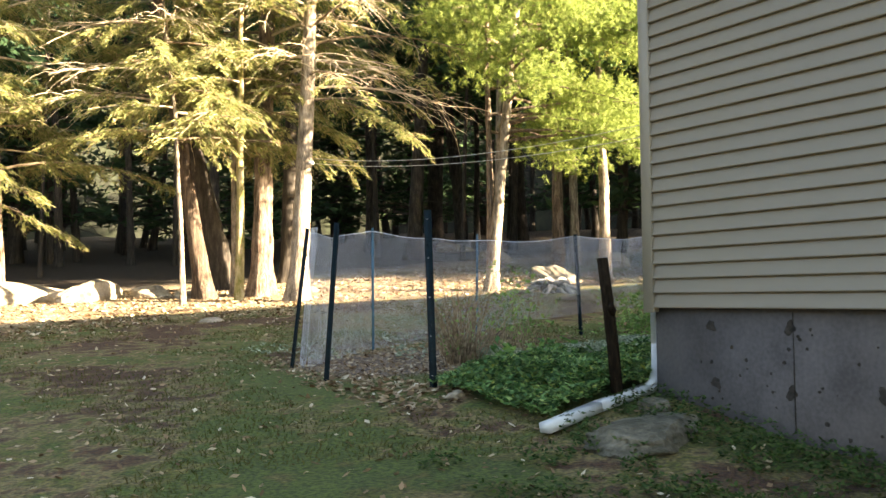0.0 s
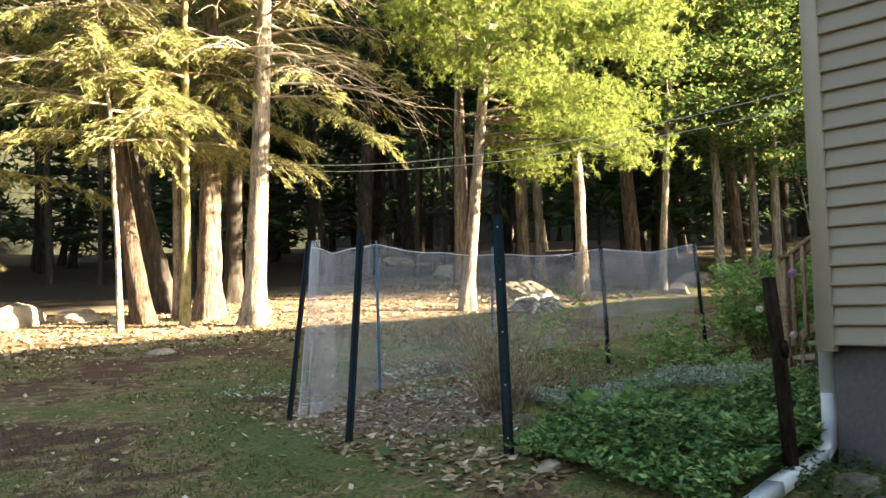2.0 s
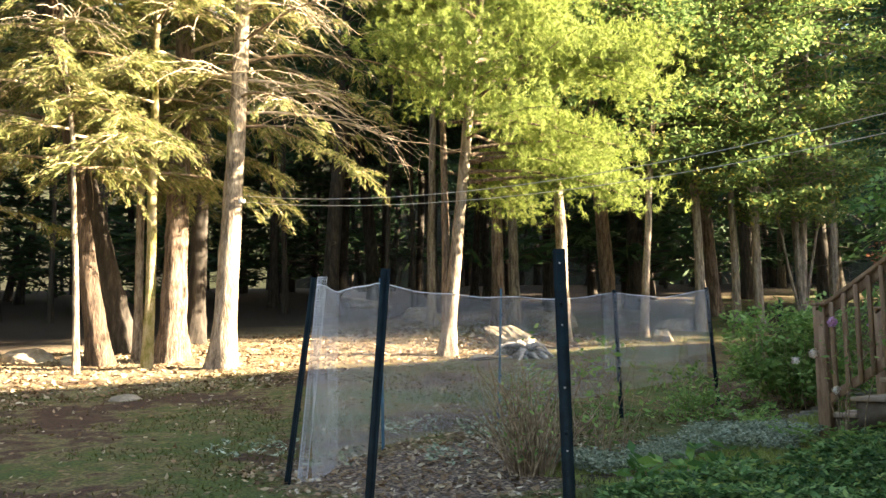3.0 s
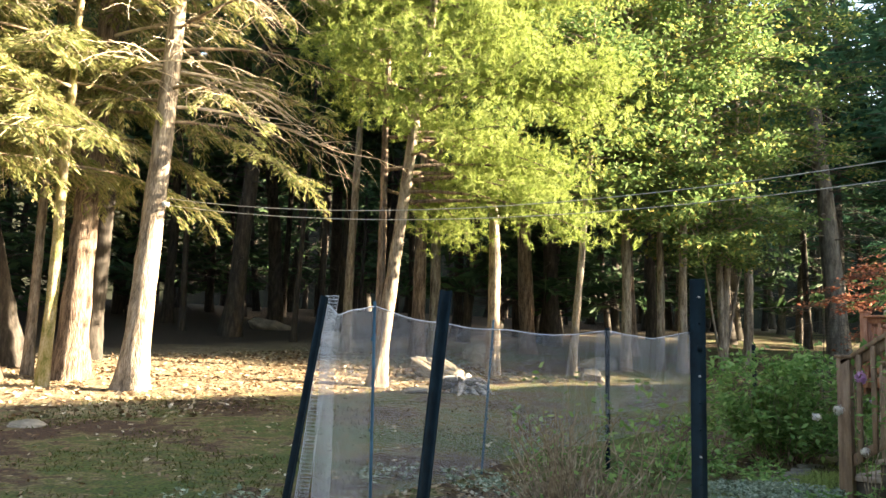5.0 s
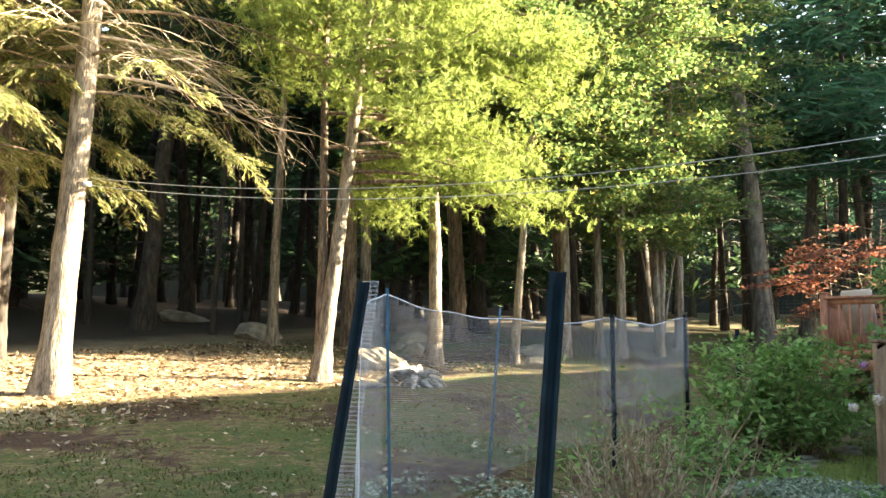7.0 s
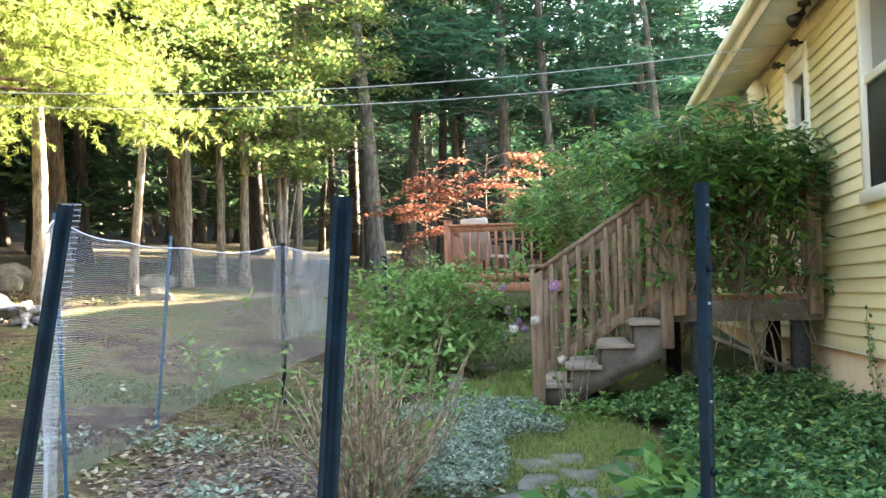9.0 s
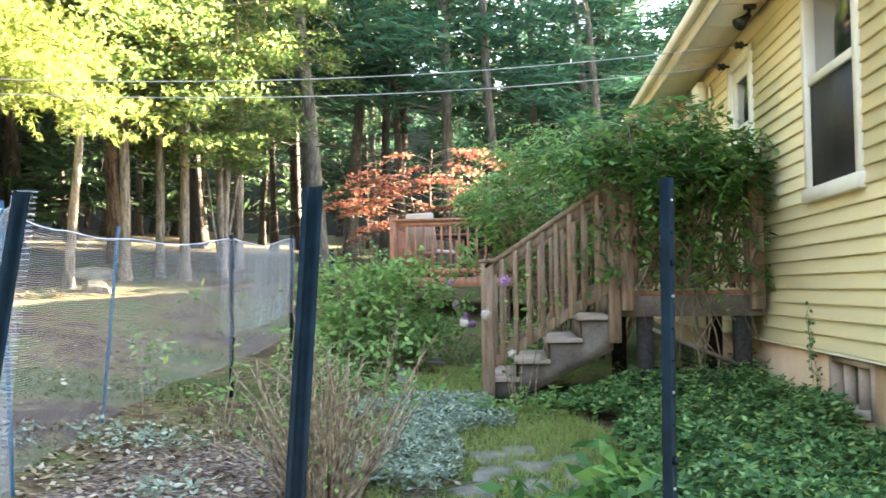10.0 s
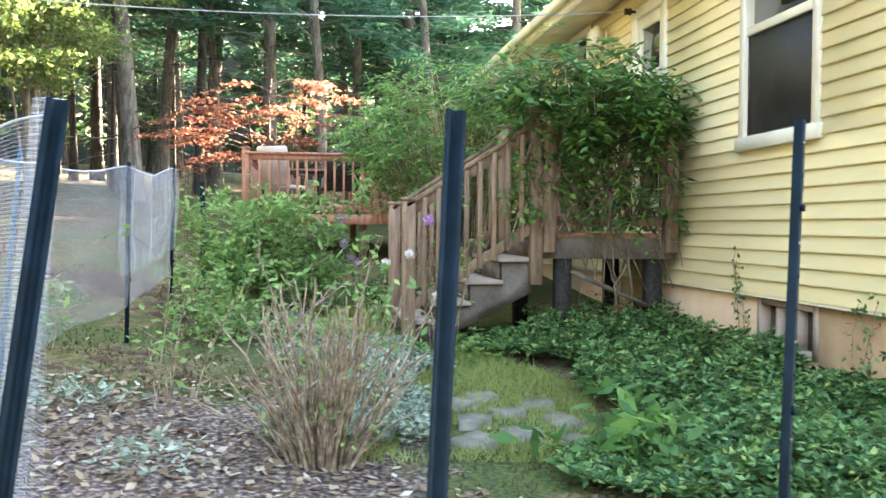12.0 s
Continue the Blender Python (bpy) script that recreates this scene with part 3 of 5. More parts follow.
part("lantern_body", Geo().tube([(0, 0.1, 0.05), (0, 0.1, 0.1), (0, 0.1, 0.28), (0, 0.1, 0.36)], [0.03, 0.07, 0.085, 0.02], 8), M_CREAM, lan)
part("bracket", Geo().tube([(0, 0.02, 0.3), (0, 0.08, 0.36), (0, 0.1, 0.35)], 0.012, 6), M_CREAM, lan)
fl = thing("flood_light", "small dark flood lamp under the eave", "lamp", at=(7.9, HY1 + 0.13, 3.80))
part("base", Geo().tube([(0, 0, 0), (0, 0, -0.03)], 0.05, 10), M_METAL, fl)
part("arm", Geo().tube([(0, 0, -0.03), (0.0, 0.02, -0.09)], 0.015, 6), M_METAL, fl)
part("lamp_head", Geo().tube([(0.0, 0.01, -0.08), (-0.01, 0.05, -0.12), (-0.03, 0.1, -0.16)], [0.025, 0.035, 0.055], 10), M_METAL, fl)

# ---- downspout, stones and stake at the corner ----
def pipe(pts, w=0.075, h=0.055):
    g = Geo()
    for a, b in zip(pts, pts[1:]):
        g.bar(a, b, w, h, up=(0, 0, 1) if abs(Vector(b).z - Vector(a).z) < 0.35 else (1, 0, 0))
    return g


ds = thing("downspout", "white metal downspout with elbow and ground extension", "downspout")
part("vertical_pipe", pipe([(4.740, 4.31, 3.79), (4.740, 4.31, 0.93)]), M_GUTTER, ds)
part("elbow", Geo().tube([(4.740, 4.31, 0.96), (4.735, 4.31, 0.78), (4.700, 4.305, 0.70), (4.620, 4.3, 0.655)], 0.045, 8), M_GUTTER, ds)
part("ground_pipe", pipe([(4.660, 4.305, 0.665), (4.1, 4.25, 0.58), (3.6, 4.19, 0.49)], 0.085, 0.06), M_GUTTER, ds)


def rock(name, at, size, seed, label, mat=None, turn=0.0, flat=0.6, detail=4, tip=0.0):
    """A boulder: a lumpy, chipped ball, sunk a little into the ground."""
    bm = bmesh.new()
    bmesh.ops.create_icosphere(bm, subdivisions=detail, radius=1.0)
    rng = random.Random(seed)
    planes = [(Vector((rng.gauss(0, 1), rng.gauss(0, 1), rng.gauss(0.2, 0.7))).normalized(), rng.uniform(0.6, 0.88)) for _ in range(9)]
    for v in bm.verts:
        p = v.co.copy()
        for nrm, d in planes:
            over = p.dot(nrm) - d
            if over > 0:
                p -= nrm * over * 0.92
        p *= 1 + 0.09 * noise.noise(p * 2.5 + Vector((seed, 0, 0))) + 0.05 * noise.noise(p * 5.5 + Vector((seed, 2, 0))) + 0.025 * noise.noise(p * 8 + Vector((seed, 5, 0)))
        v.co = Vector((p.x * size[0], p.y * size[1], p.z * size[2]))
    me = bpy.data.meshes.new(name)
    bm.to_mesh(me)
    bm.free()
    me.materials.append(mat or M_ROCK)
    ob = new(name, me)
    z = ground(at[0], at[1]) + size[2] * (flat - 0.5)
    ob.matrix_basis = pose(at[0], at[1], z, 0, tip, turn)
    return tagged(ob, label, "rock")


rock("flat_rock", (4.14, 3.8), (0.56, 0.42, 0.17), 3, "flat grey field stone beside the downspout", M_HOUSEROCK, turn=20, flat=0.0, detail=5)
rock("small_rock", (4.36, 4.0), (0.13, 0.1, 0.08), 5, "small grey stone under the downspout", M_HOUSEROCK)
rock("small_rock", (3.75, 5.35), (0.1, 0.07, 0.05), 6, "small pale stone at the bed edge")
rock("boulder", (13.55, 15.35), (0.72, 0.4, 0.3), 11, "slanted tan boulder lying in sunlight", turn=-38, tip=28)
for i, (x, y, sx, sy, sz) in enumerate(((17.4, 17.4, 0.6, 0.4, 0.36), (16.2, 13.7, 0.4, 0.3, 0.24), (18.5, 14.9, 0.5, 0.4, 0.3), (16.2, 16.6, 0.24, 0.2, 0.26))):
    rock("boulder", (x, y), (sx, sy, sz), 20 + i, "grey boulder at the foot of the trees", turn=40 * i)
rock("slab_rock", (19.3, 27.7), (0.8, 0.6, 0.3), 31, "dark flat slab of rock on the woodland floor", turn=-35, tip=10)
rock("slab_rock", (16.5, 21.5), (0.66, 0.5, 0.32), 33, "dark flat slab of rock on the woodland floor", turn=-40, tip=16)
for i, (x, y, s) in enumerate(((3.0, 19.6, 1.0), (4.25, 18.9, 0.9), (5.9, 18.2, 0.42), (3.6, 19.2, 0.4), (5.4, 19.0, 0.5), (7.5, 17.9, 0.35), (8.3, 17.3, 0.25))):
    rock("wall_stone", (x, y), (s, s * 0.6, s * 0.42), 40 + i, "pale stone of a tumbled row under the hemlocks", turn=37 * i)
rock("small_rock", (4.6, 12.9), (0.2, 0.14, 0.06), 52, "small flat stone in the lawn")
rock("small_rock", (11.0, 13.6), (0.45, 0.3, 0.08), 53, "flat stone beside the stump", turn=20)

g = Geo()
ztop, zb = 1.55, ground(4.33, 4.3) - 0.1
g.tube([(4.345, 4.3, zb), (4.31, 4.31, 0.95), (4.27, 4.31, 1.25), (4.235, 4.32, ztop)], [0.042, 0.042, 0.04, 0.038], 6)
g.bar((4.29, 4.28, 1.18), (4.24, 4.26, 1.23), 0.03, 0.05)
single("garden_stake", g, M_STAKE, "dark rotten wooden stake leaning in the bed", "stake")


# ---- fence of steel posts and net ----
def u_post(base, top, blue=False, face=65, label="dark green steel fence post standing in the garden"):
    """A U-section steel post with flanges, a row of studs and two tie lugs."""
    b, t = Vector(base), Vector(top)
    L = (t - b).length
    ob = thing("fence_post", label, "fence post", "garden fence posts", at=base)
    ob.matrix_basis = Matrix.Translation(b) @ (t - b).to_track_quat("Z", "Y").to_matrix().to_4x4() @ pose(0, 0, 0, 0, 0, face)
    mat = M_BLUEPOST if blue else M_POST
    w, d, k = (0.02, 0.018, 0.003) if not blue else (0.014, 0.014, 0.003)
    prof = [(-w * 1.5, d), (-w * 0.8, d), (-w * 0.55, 0), (w * 0.55, 0), (w * 0.8, d), (w * 1.5, d), (w * 1.5, d - k), (w * 0.9, d - k), (w * 0.65, -k), (-w * 0.65, -k), (-w * 0.9, d - k), (-w * 1.5, d - k)]
    n = len(prof)
    g = Geo()
    g.add([(x, y, z) for z in (-0.12, L) for x, y in prof], np.array([(i, (i + 1) % n, n + (i + 1) % n, n + i) for i in range(n)]))
    g.f.append(np.arange(n, 2 * n)[None])
    part("post_channel", g, mat, ob)
    for i in range(int(L / 0.1)):
        z = 0.1 + i * 0.1
        part("stud", Geo().box(-0.004, 0.004, -k - 0.004, -k, z, z + 0.008), mat if i % 3 else M_CABLE, ob)
    for z in (L * 0.35, L * 0.8):
        part("lug", Geo().box(-0.008, 0.008, -k - 0.012, -k, z, z + 0.02), mat, ob)
    return ob


POSTS = {"a": ((3.66, 7.99), (3.749, 7.826, 1.968)), "b": ((3.47, 6.87), (3.54, 6.80, 1.94)), "c": ((3.79, 5.72), (3.74, 5.71, 1.967)),
         "d": ((4.83, 8.5), (4.883, 8.6, 2.066)), "e": ((6.52, 8.88), (6.44, 8.74, 2.06)), "f": ((7.86, 8.46), (7.75, 8.42, 2.08)), "g": ((9.62, 8.43), (9.33, 8.35, 2.17)),
         "h": ((10.9, 8.3), (10.9, 8.32, 2.1))}
for k, (b, t) in POSTS.items():
    u_post((*b, ground(*b)), t, k in "de", 30 if k == "c" else 65, "pale blue steel fence post holding the net" if k in "de" else "dark green steel fence post in the garden")

NETLINE = [(3.749, 7.85, 1.93, 0.55), (4.2, 8.2, 1.92, 0.58), (4.883, 8.6, 2.03, 0.62), (5.6, 8.7, 1.97, 0.72), (6.44, 8.76, 1.98, 0.85), (7.1, 8.6, 1.97, 1.0), (7.75, 8.44, 2.05, 1.06), (8.6, 8.42, 2.03, 1.12), (9.33, 8.37, 2.14, 1.2)]


def net_point(s, h):
    """A point of the hanging net: s along it from 0 to 1, h up from 0 to 1."""
    k = s * (len(NETLINE) - 1)
    i = min(int(k), len(NETLINE) - 2)
    f = k - i
    a, b = NETLINE[i], NETLINE[i + 1]
    x, y, top, low = [a[j] + (b[j] - a[j]) * f for j in range(4)]
    slack = 0.05 * noise.noise((s * 9, h * 2.0, 1.0)) + 0.03 * (1 - h)
    return (x + slack * 0.5, y + slack, low + (top - low) * h - 0.02 * noise.noise((s * 14, 0, 4)))


def net_sheet(fn, ns, nh, width, steps_h=10, steps_s=90):
    """Knitted net: thin cords both ways over a sheet."""
    g = Geo()
    for i in range(ns + 1):
        p = np.array([fn(i / ns, j / steps_h) for j in range(steps_h + 1)])
        d = np.array((width, width * 0.5, 0))
        v = np.stack([p - d, p + d], 1).reshape(-1, 3)
        g.add(v, np.array([(2 * j, 2 * j + 1, 2 * j + 3, 2 * j + 2) for j in range(steps_h)]))
    for j in range(nh + 1):
        p = np.array([fn(i / steps_s, j / nh) for i in range(steps_s + 1)])
        d = np.array((0, 0, width))
        v = np.stack([p - d, p + d], 1).reshape(-1, 3)
        g.add(v, np.array([(2 * i, 2 * i + 1, 2 * i + 3, 2 * i + 2) for i in range(steps_s)]))
    return g


net = thing("fence_net", "pale grey plastic deer net sagging between the posts", "fence net")
part("net_panel", net_sheet(net_point, 640, 112, 0.00055), M_NET, net)
part("net_hem", Geo().tube([net_point(s, 1.0) for s in np.linspace(0, 1, 60)], 0.004, 5), M_NET, net)


def bunch_point(s, h):
    a = s * 9.0
    return (3.83 + 0.035 * math.cos(a) * (0.4 + 0.5 * s) + 0.02 * (1 - h) - 0.09 * (1 - h), 7.90 + (1 - h) * 0.12 + 0.045 * math.sin(a) * (0.4 + s) - 0.05 * s, 0.62 + 1.36 * h)


part("wrapped_net", net_sheet(bunch_point, 40, 70, 0.0006, 12, 60), M_NET, net, "bunched end of the net wrapped round a post")
part("net_fold", net_sheet(lambda s, h: tuple(np.array(net_point(0.72 + 0.28 * s, 0.25 + 0.75 * h)) + (0.0, -0.03 - 0.02 * math.sin(s * 20), 0)), 190, 84, 0.00055, 8, 40), M_NET, net, "second layer of net")


# ---- trees ----
def trunk_line(rng, height, lean, wob=0.05):
    z = np.linspace(-0.25, height, 16)
    f = z / height
    w = np.cumsum(rng.normal(size=(16, 2)), 0) * wob
    w -= w[1]
    return np.stack([lean[0] * f + w[:, 0] * f, lean[1] * f + w[:, 1] * f, z], 1)


def trunk_radii(z, r, height, flare=1.5):
    f = np.clip(z / height, 0, 1)
    return r * (1 - 0.8 * f) * (1 + (flare - 1) * np.exp(-np.clip(z, 0, 99) / 0.28))


def trunk_geo(rng, line, radii, seg=14, rings=46):
    g = Geo()
    zz = np.interp(np.linspace(0, 1, rings) ** 1.5, np.linspace(0, 1, len(line)), np.arange(len(line)))
    p = np.stack([np.interp(zz, np.arange(len(line)), line[:, k]) for k in range(3)], 1)
    r = np.interp(zz, np.arange(len(line)), radii)
    if radii[0] > 0.05:
        r = r * (1 + 0.03 * rng.normal(size=len(r)))
    g.tube(p, r, seg)
    v = g.v[0]
    v = v.reshape(len(p), seg, 3)
    lob = 1 + 0.22 * np.exp(-np.clip(p[:, 2], 0, 99) / 0.3)[:, None] * np.cos(np.arange(seg) / seg * 2 * np.pi * 4 + rng.uniform(0, 6))[None] + 0.03 * rng.normal(size=(len(p), seg))
    g.v[0] = (p[:, None] + (v - p[:, None]) * lob[..., None]).reshape(-1, 3)
    return g


def limb(rng, start, az, length, rise, droop, n=8, wob=0.06):
    f = np.linspace(0, 1, n)
    d = np.array((math.cos(az), math.sin(az), 0.0))
    side = np.array((-d[1], d[0], 0.0))
    w = np.cumsum(rng.normal(size=n)) * wob * length / n * 2
    return start + d * (f * length)[:, None] + side * (w * f)[:, None] + np.array((0, 0, 1.0)) * (rise * length * f - droop * length * f ** 2)[:, None]


def at_height(line, z):
    return np.array([np.interp(z, line[:, 2], line[:, k]) for k in range(3)])


def hemlock(name, xy, r, height, lean, seed, bark, first=3.0, reach=3.2, count=44, label="", limbs=True, density=1.0, top=99.0, bare=0, bare_az=0.0, open_az=None):
    """A hemlock: tapered trunk, long bare drooping limbs, flat feathery sprays of short needles."""
    rng = np.random.default_rng(seed)
    t = thing(name, label, "tree", at=(*xy, ground(*xy)))
    line = trunk_line(rng, height, lean)
    part("trunk", trunk_geo(rng, line, trunk_radii(line[:, 2], r, height)), bark, t, smooth=True)
    if not limbs:
        return t
    wood, twigs, c, u, v = Geo(), Geo(), [], [], []
    for i in range(count):
        z = first + (height - first - 0.5) * (i + rng.uniform()) / count
        if z > top:
            continue
        L = reach * (1 - 0.75 * (z - first) / (height - first)) * rng.uniform(0.6, 1.15)
        az = i * 2.4 + rng.normal() * 0.5
        p = limb(rng, at_height(line, z), az, L, rng.uniform(0.0, 0.3), rng.uniform(0.15, 0.5), 9)
        part("limb", Geo().tube(p, np.linspace(0.016 + 0.005 * L, 0.004, 9), 5, False), M_TWIG if i % 5 < 3 else M_LIMB, t)
        for k in range(int(8.5 * L)):
            f = rng.uniform(0.12, 1.0)
            o = np.array([np.interp(f * 8, np.arange(9), p[:, j]) for j in range(3)])
            tl = rng.uniform(0.3, 1.05) * (1.15 - 0.5 * f)
            q = limb(rng, o, az + rng.choice([-1, 1]) * rng.uniform(0.5, 1.3), tl, rng.uniform(-0.2, 0.15), rng.uniform(0.25, 0.8), 5, 0.1)
            (twigs if rng.uniform() < 0.6 else wood).tube(q, np.linspace(0.005, 0.002, 5), 3, False)
            thin = open_az is not None and z < 7.5 and math.cos(az - open_az) > -0.1
            if rng.uniform() < (0.15 if thin else 0.86 * density):
                m = int((120 if density >= 1 else 60) * tl)
                ff = rng.uniform(0.1, 1, m)
                cc = np.stack([np.interp(ff * 4, np.arange(5), q[:, j]) for j in range(3)], 1)
                run = (q[-1] - q[0]) / (np.linalg.norm(q[-1] - q[0]) + 1e-9)
                side = np.cross(run, (0, 0, 1.0))
                off = rng.normal(size=(m, 1)) * 0.13 * (1.15 - ff)[:, None]
                dd = run + side * np.sign(off) * rng.uniform(0.4, 1.2, (m, 1)) + rng.normal(size=(m, 3)) * 0.25 + (0, 0, -0.2)
                dd /= np.linalg.norm(dd, axis=1)[:, None]
                cc = cc + side * off - np.array((0, 0, 1.0)) * np.abs(off) * 0.4 + rng.normal(size=(m, 3)) * 0.025
                c.append(cc), u.append(dd * rng.uniform(0.04, 0.1, (m, 1))), v.append(np.cross(dd, np.array((0, 0, 1.0)) + rng.normal(size=(m, 3)) * 0.8) * 0.0085)
    for i in range(bare):
        az = bare_az + rng.normal() * 0.7
        p = limb(rng, at_height(line, first + 0.3 + i * 0.55), az, reach * rng.uniform(0.55, 0.85), rng.uniform(0.1, 0.35), rng.uniform(0.2, 0.5), 10, 0.09)
        part("limb", Geo().tube(p, np.linspace(0.03, 0.008, 10), 6, False), M_LIMB, t)
        for k in range(11):
            o = p[rng.integers(3, 10)]
            a2 = az + rng.normal() * 0.8
            q = limb(rng, o, a2, rng.uniform(0.5, 1.3), rng.uniform(-0.1, 0.3), rng.uniform(0.1, 0.75), 6, 0.22)
            wood.tube(q, np.linspace(0.009, 0.003, 6), 4, False)
            for _ in range(3):
                w = limb(rng, q[rng.integers(2, 6)], a2 + rng.normal() * 0.8, rng.uniform(0.2, 0.6), rng.uniform(-0.3, 0.3), rng.uniform(0.1, 0.9), 4, 0.25)
                wood.tube(w, np.linspace(0.004, 0.002, 4), 3, False)
    if wood.n:
        part("bare_twig_work", wood, M_LIMB, t, "bare pale drooping twigs", kind="stuff")
    part("twig_work", twigs, M_TWIG, t, kind="stuff")
    part("crown", Geo().leaves(np.concatenate(c), np.concatenate(u), np.concatenate(v)), M_HEMLOCK, t, "feathery olive green needle sprays")
    return t


HL = "tall hemlock with pale bark and drooping sunlit sprays"
hemlock("hemlock_tree", (7.12, 15.4), 0.185, 13.0, (0.9, 0.5), 1, M_PALEBARK, 3.8, 3.4, 44, HL, bare=12, bare_az=-0.35, open_az=-0.45)
hemlock("hemlock_tree", (7.15, 17.2), 0.22, 15.0, (0.3, 0.3), 2, M_BARK, 4.0, 3.6, 44, bare=6, bare_az=-1.6, label="thick rough-barked hemlock behind a mossy stem")
hemlock("hemlock_tree", (6.3, 16.26), 0.085, 11.0, (0.35, 0.2), 3, M_MOSSBARK, 3.0, 2.5, 30, "slender hemlock with yellow moss on its bark")
hemlock("hemlock_tree", (5.24, 16.3), 0.05, 9.0, (-0.1, 0.3), 4, M_PALEBARK, 2.9, 2.6, 30, "thin pale-stemmed young hemlock")
hemlock("hemlock_tree", (6.1, 17.6), 0.17, 14.0, (-2.0, 1.0), 5, M_BARK_SHADED, 3.6, 3.6, 40, bare=7, bare_az=3.6, label="leaning hemlock with bark browned for shade among pale stones")
hemlock("hemlock_tree", (7.27, 19.5), 0.26, 14.0, (-3.2, 1.2), 6, M_SHADEBARK, 4.0, 3.2, 30, "dark leaning hemlock in the shade", density=0.8)
hemlock("hemlock_tree", (6.8, 17.8), 0.08, 11.0, (0.1, 0.3), 7, M_PALEBARK, 3.4, 2.0, 16, "thin hemlock stem beside a thick one")
hemlock("hemlock_tree", (2.6, 19.6), 0.14, 12.0, (-0.3, 0.3), 8, M_BARK, 2.5, 3.4, 50, "hemlock with low sunlit sprays at the wood's edge")
hemlock("hemlock_tree", (0.4, 19.0), 0.15, 12.0, (0.3, 0.0), 9, M_BARK, 2.2, 3.6, 46, "hemlock with low sunlit sprays at the wood's edge")
hemlock("hemlock_tree", (9.2, 20.5), 0.2, 14.0, (0.3, 0.0), 10, M_SHADEBARK, 3.2, 3.2, 30, "hemlock in the second row of the wood", density=0.8)


def pine(xy, seed):
    """A white pine with a forked stem and a dense bright crown of long-needled tufts."""
    rng = np.random.default_rng(seed)
    t = thing("white_pine", "twin-stemmed white pine with a dense sunlit yellow-green crown", "tree", at=(*xy, ground(*xy)))
    l1, l2 = trunk_line(rng, 12.0, (0.7, -0.9), 0.025), trunk_line(rng, 10.0, (0.2, 0.3), 0.03)
    part("trunk", trunk_geo(rng, l1, trunk_radii(l1[:, 2], 0.125, 12.0, 1.7)), M_PALEBARK, t, smooth=True)
    part("second_trunk", trunk_geo(rng, l2, trunk_radii(l2[:, 2], 0.085, 10.0, 1.7)), M_BARK, t, smooth=True)
    wood, cs = Geo(), []
    for i in range(190):
        z = 3.0 + 9.0 * ((i + rng.uniform()) / 190) ** 1.05
        o = at_height(l1 if i % 4 else l2, min(z, 9.5 if i % 4 == 0 else 11.8))
        full = 2.45 * (1 - max(0.0, (z - 5.5) / 7.5)) ** 0.7 + 0.25
        az = rng.uniform(0, 2 * math.pi)
        if z < 4.9 and math.cos(az - math.radians(-52)) < 0.25:
            continue
        L = full * rng.uniform(0.6, 1.1) * (1 + 0.32 * math.cos(az - math.radians(-52)))
        p = limb(rng, o, az, L, rng.uniform(0.0, 0.3), rng.uniform(0.1, 0.35), 7)
        wood.tube(p, np.linspace(0.012 + 0.008 * L, 0.004, 7), 5, False)
        for k in range(int(30 * L)):
            f = rng.uniform(0.25, 1.0) ** 0.7
            o2 = np.array([np.interp(f * 6, np.arange(7), p[:, j]) for j in range(3)])
            cs.append(o2 + rng.normal(size=3) * (0.24, 0.24, 0.16) * (0.6 + 0.6 * f))
    cs = np.array(cs)
    cs = np.repeat(cs, 2, 0) + np.random.default_rng(seed + 1).normal(size=(len(cs) * 2, 3)) * 0.09
    part("twig_work", wood, M_BARK, t, kind="stuff")
    k = 17
    d = rand_dirs(rng, len(cs) * k) * 0.75 + np.repeat(rand_dirs(rng, len(cs)), k, 0) * 0.7 + (0, 0, 0.2)
    d /= np.linalg.norm(d, axis=1)[:, None]
    part("crown", Geo().blades(np.repeat(cs, k, 0), d * rng.uniform(0.09, 0.17, (len(d), 1)), cross_dirs(rng, d) * 0.0075), M_PINE, t, "dense tufts of long yellow-green needles")
    return t


pine((11.13, 14.7), 70)


def broadleaf(name, xy, r, height, lean, seed, first, spread, leaves, label, bark=None, leaf=None, size=0.062, stems=(), clumps=90, flat=0.24, lowlimit=None):
    """A broad-leaved tree: stem or stems, forked limbs, and leaves in many loose clumps."""
    rng = np.random.default_rng(seed)
    t = thing(name, label, "tree", at=(*xy, ground(*xy)))
    bark = bark or M_PALEBARK
    lines = [trunk_line(rng, height, lean, 0.06)]
    part("trunk", trunk_geo(rng, lines[0], trunk_radii(lines[0][:, 2], r, height, 1.35), 10), bark, t, smooth=True)
    for i, (lx, ly, rr, hh) in enumerate(stems):
        ln = trunk_line(rng, hh, (lx, ly), 0.06)
        lines.append(ln)
        part("side_stem", trunk_geo(rng, ln, trunk_radii(ln[:, 2], rr, hh, 1.3), 8), bark, t, smooth=True)
    wood, cs, sg = Geo(), [], []
    for i in range(clumps):
        ln = lines[i % len(lines)]
        z = first + (ln[-1, 2] - first) * (i + rng.uniform()) / clumps
        o = at_height(ln, z)
        bell = 0.35 + 0.65 * math.sin(math.pi * min(1, max(0.08, (z - first) / (height - first + 1.0))))
        L = spread * bell * rng.uniform(0.4, 1.1)
        p = limb(rng, o, rng.uniform(0, 6.28), L, rng.uniform(0.2, 0.7), rng.uniform(0.1, 0.6), 6, 0.12)
        wood.tube(p, np.linspace(0.01 + 0.008 * L, 0.004, 6), 4, False)
        for k in range(4):
            f = rng.uniform(0.45, 1.0)
            cs.append(np.array([np.interp(f * 5, np.arange(6), p[:, j]) for j in range(3)]) + rng.normal(size=3) * 0.15)
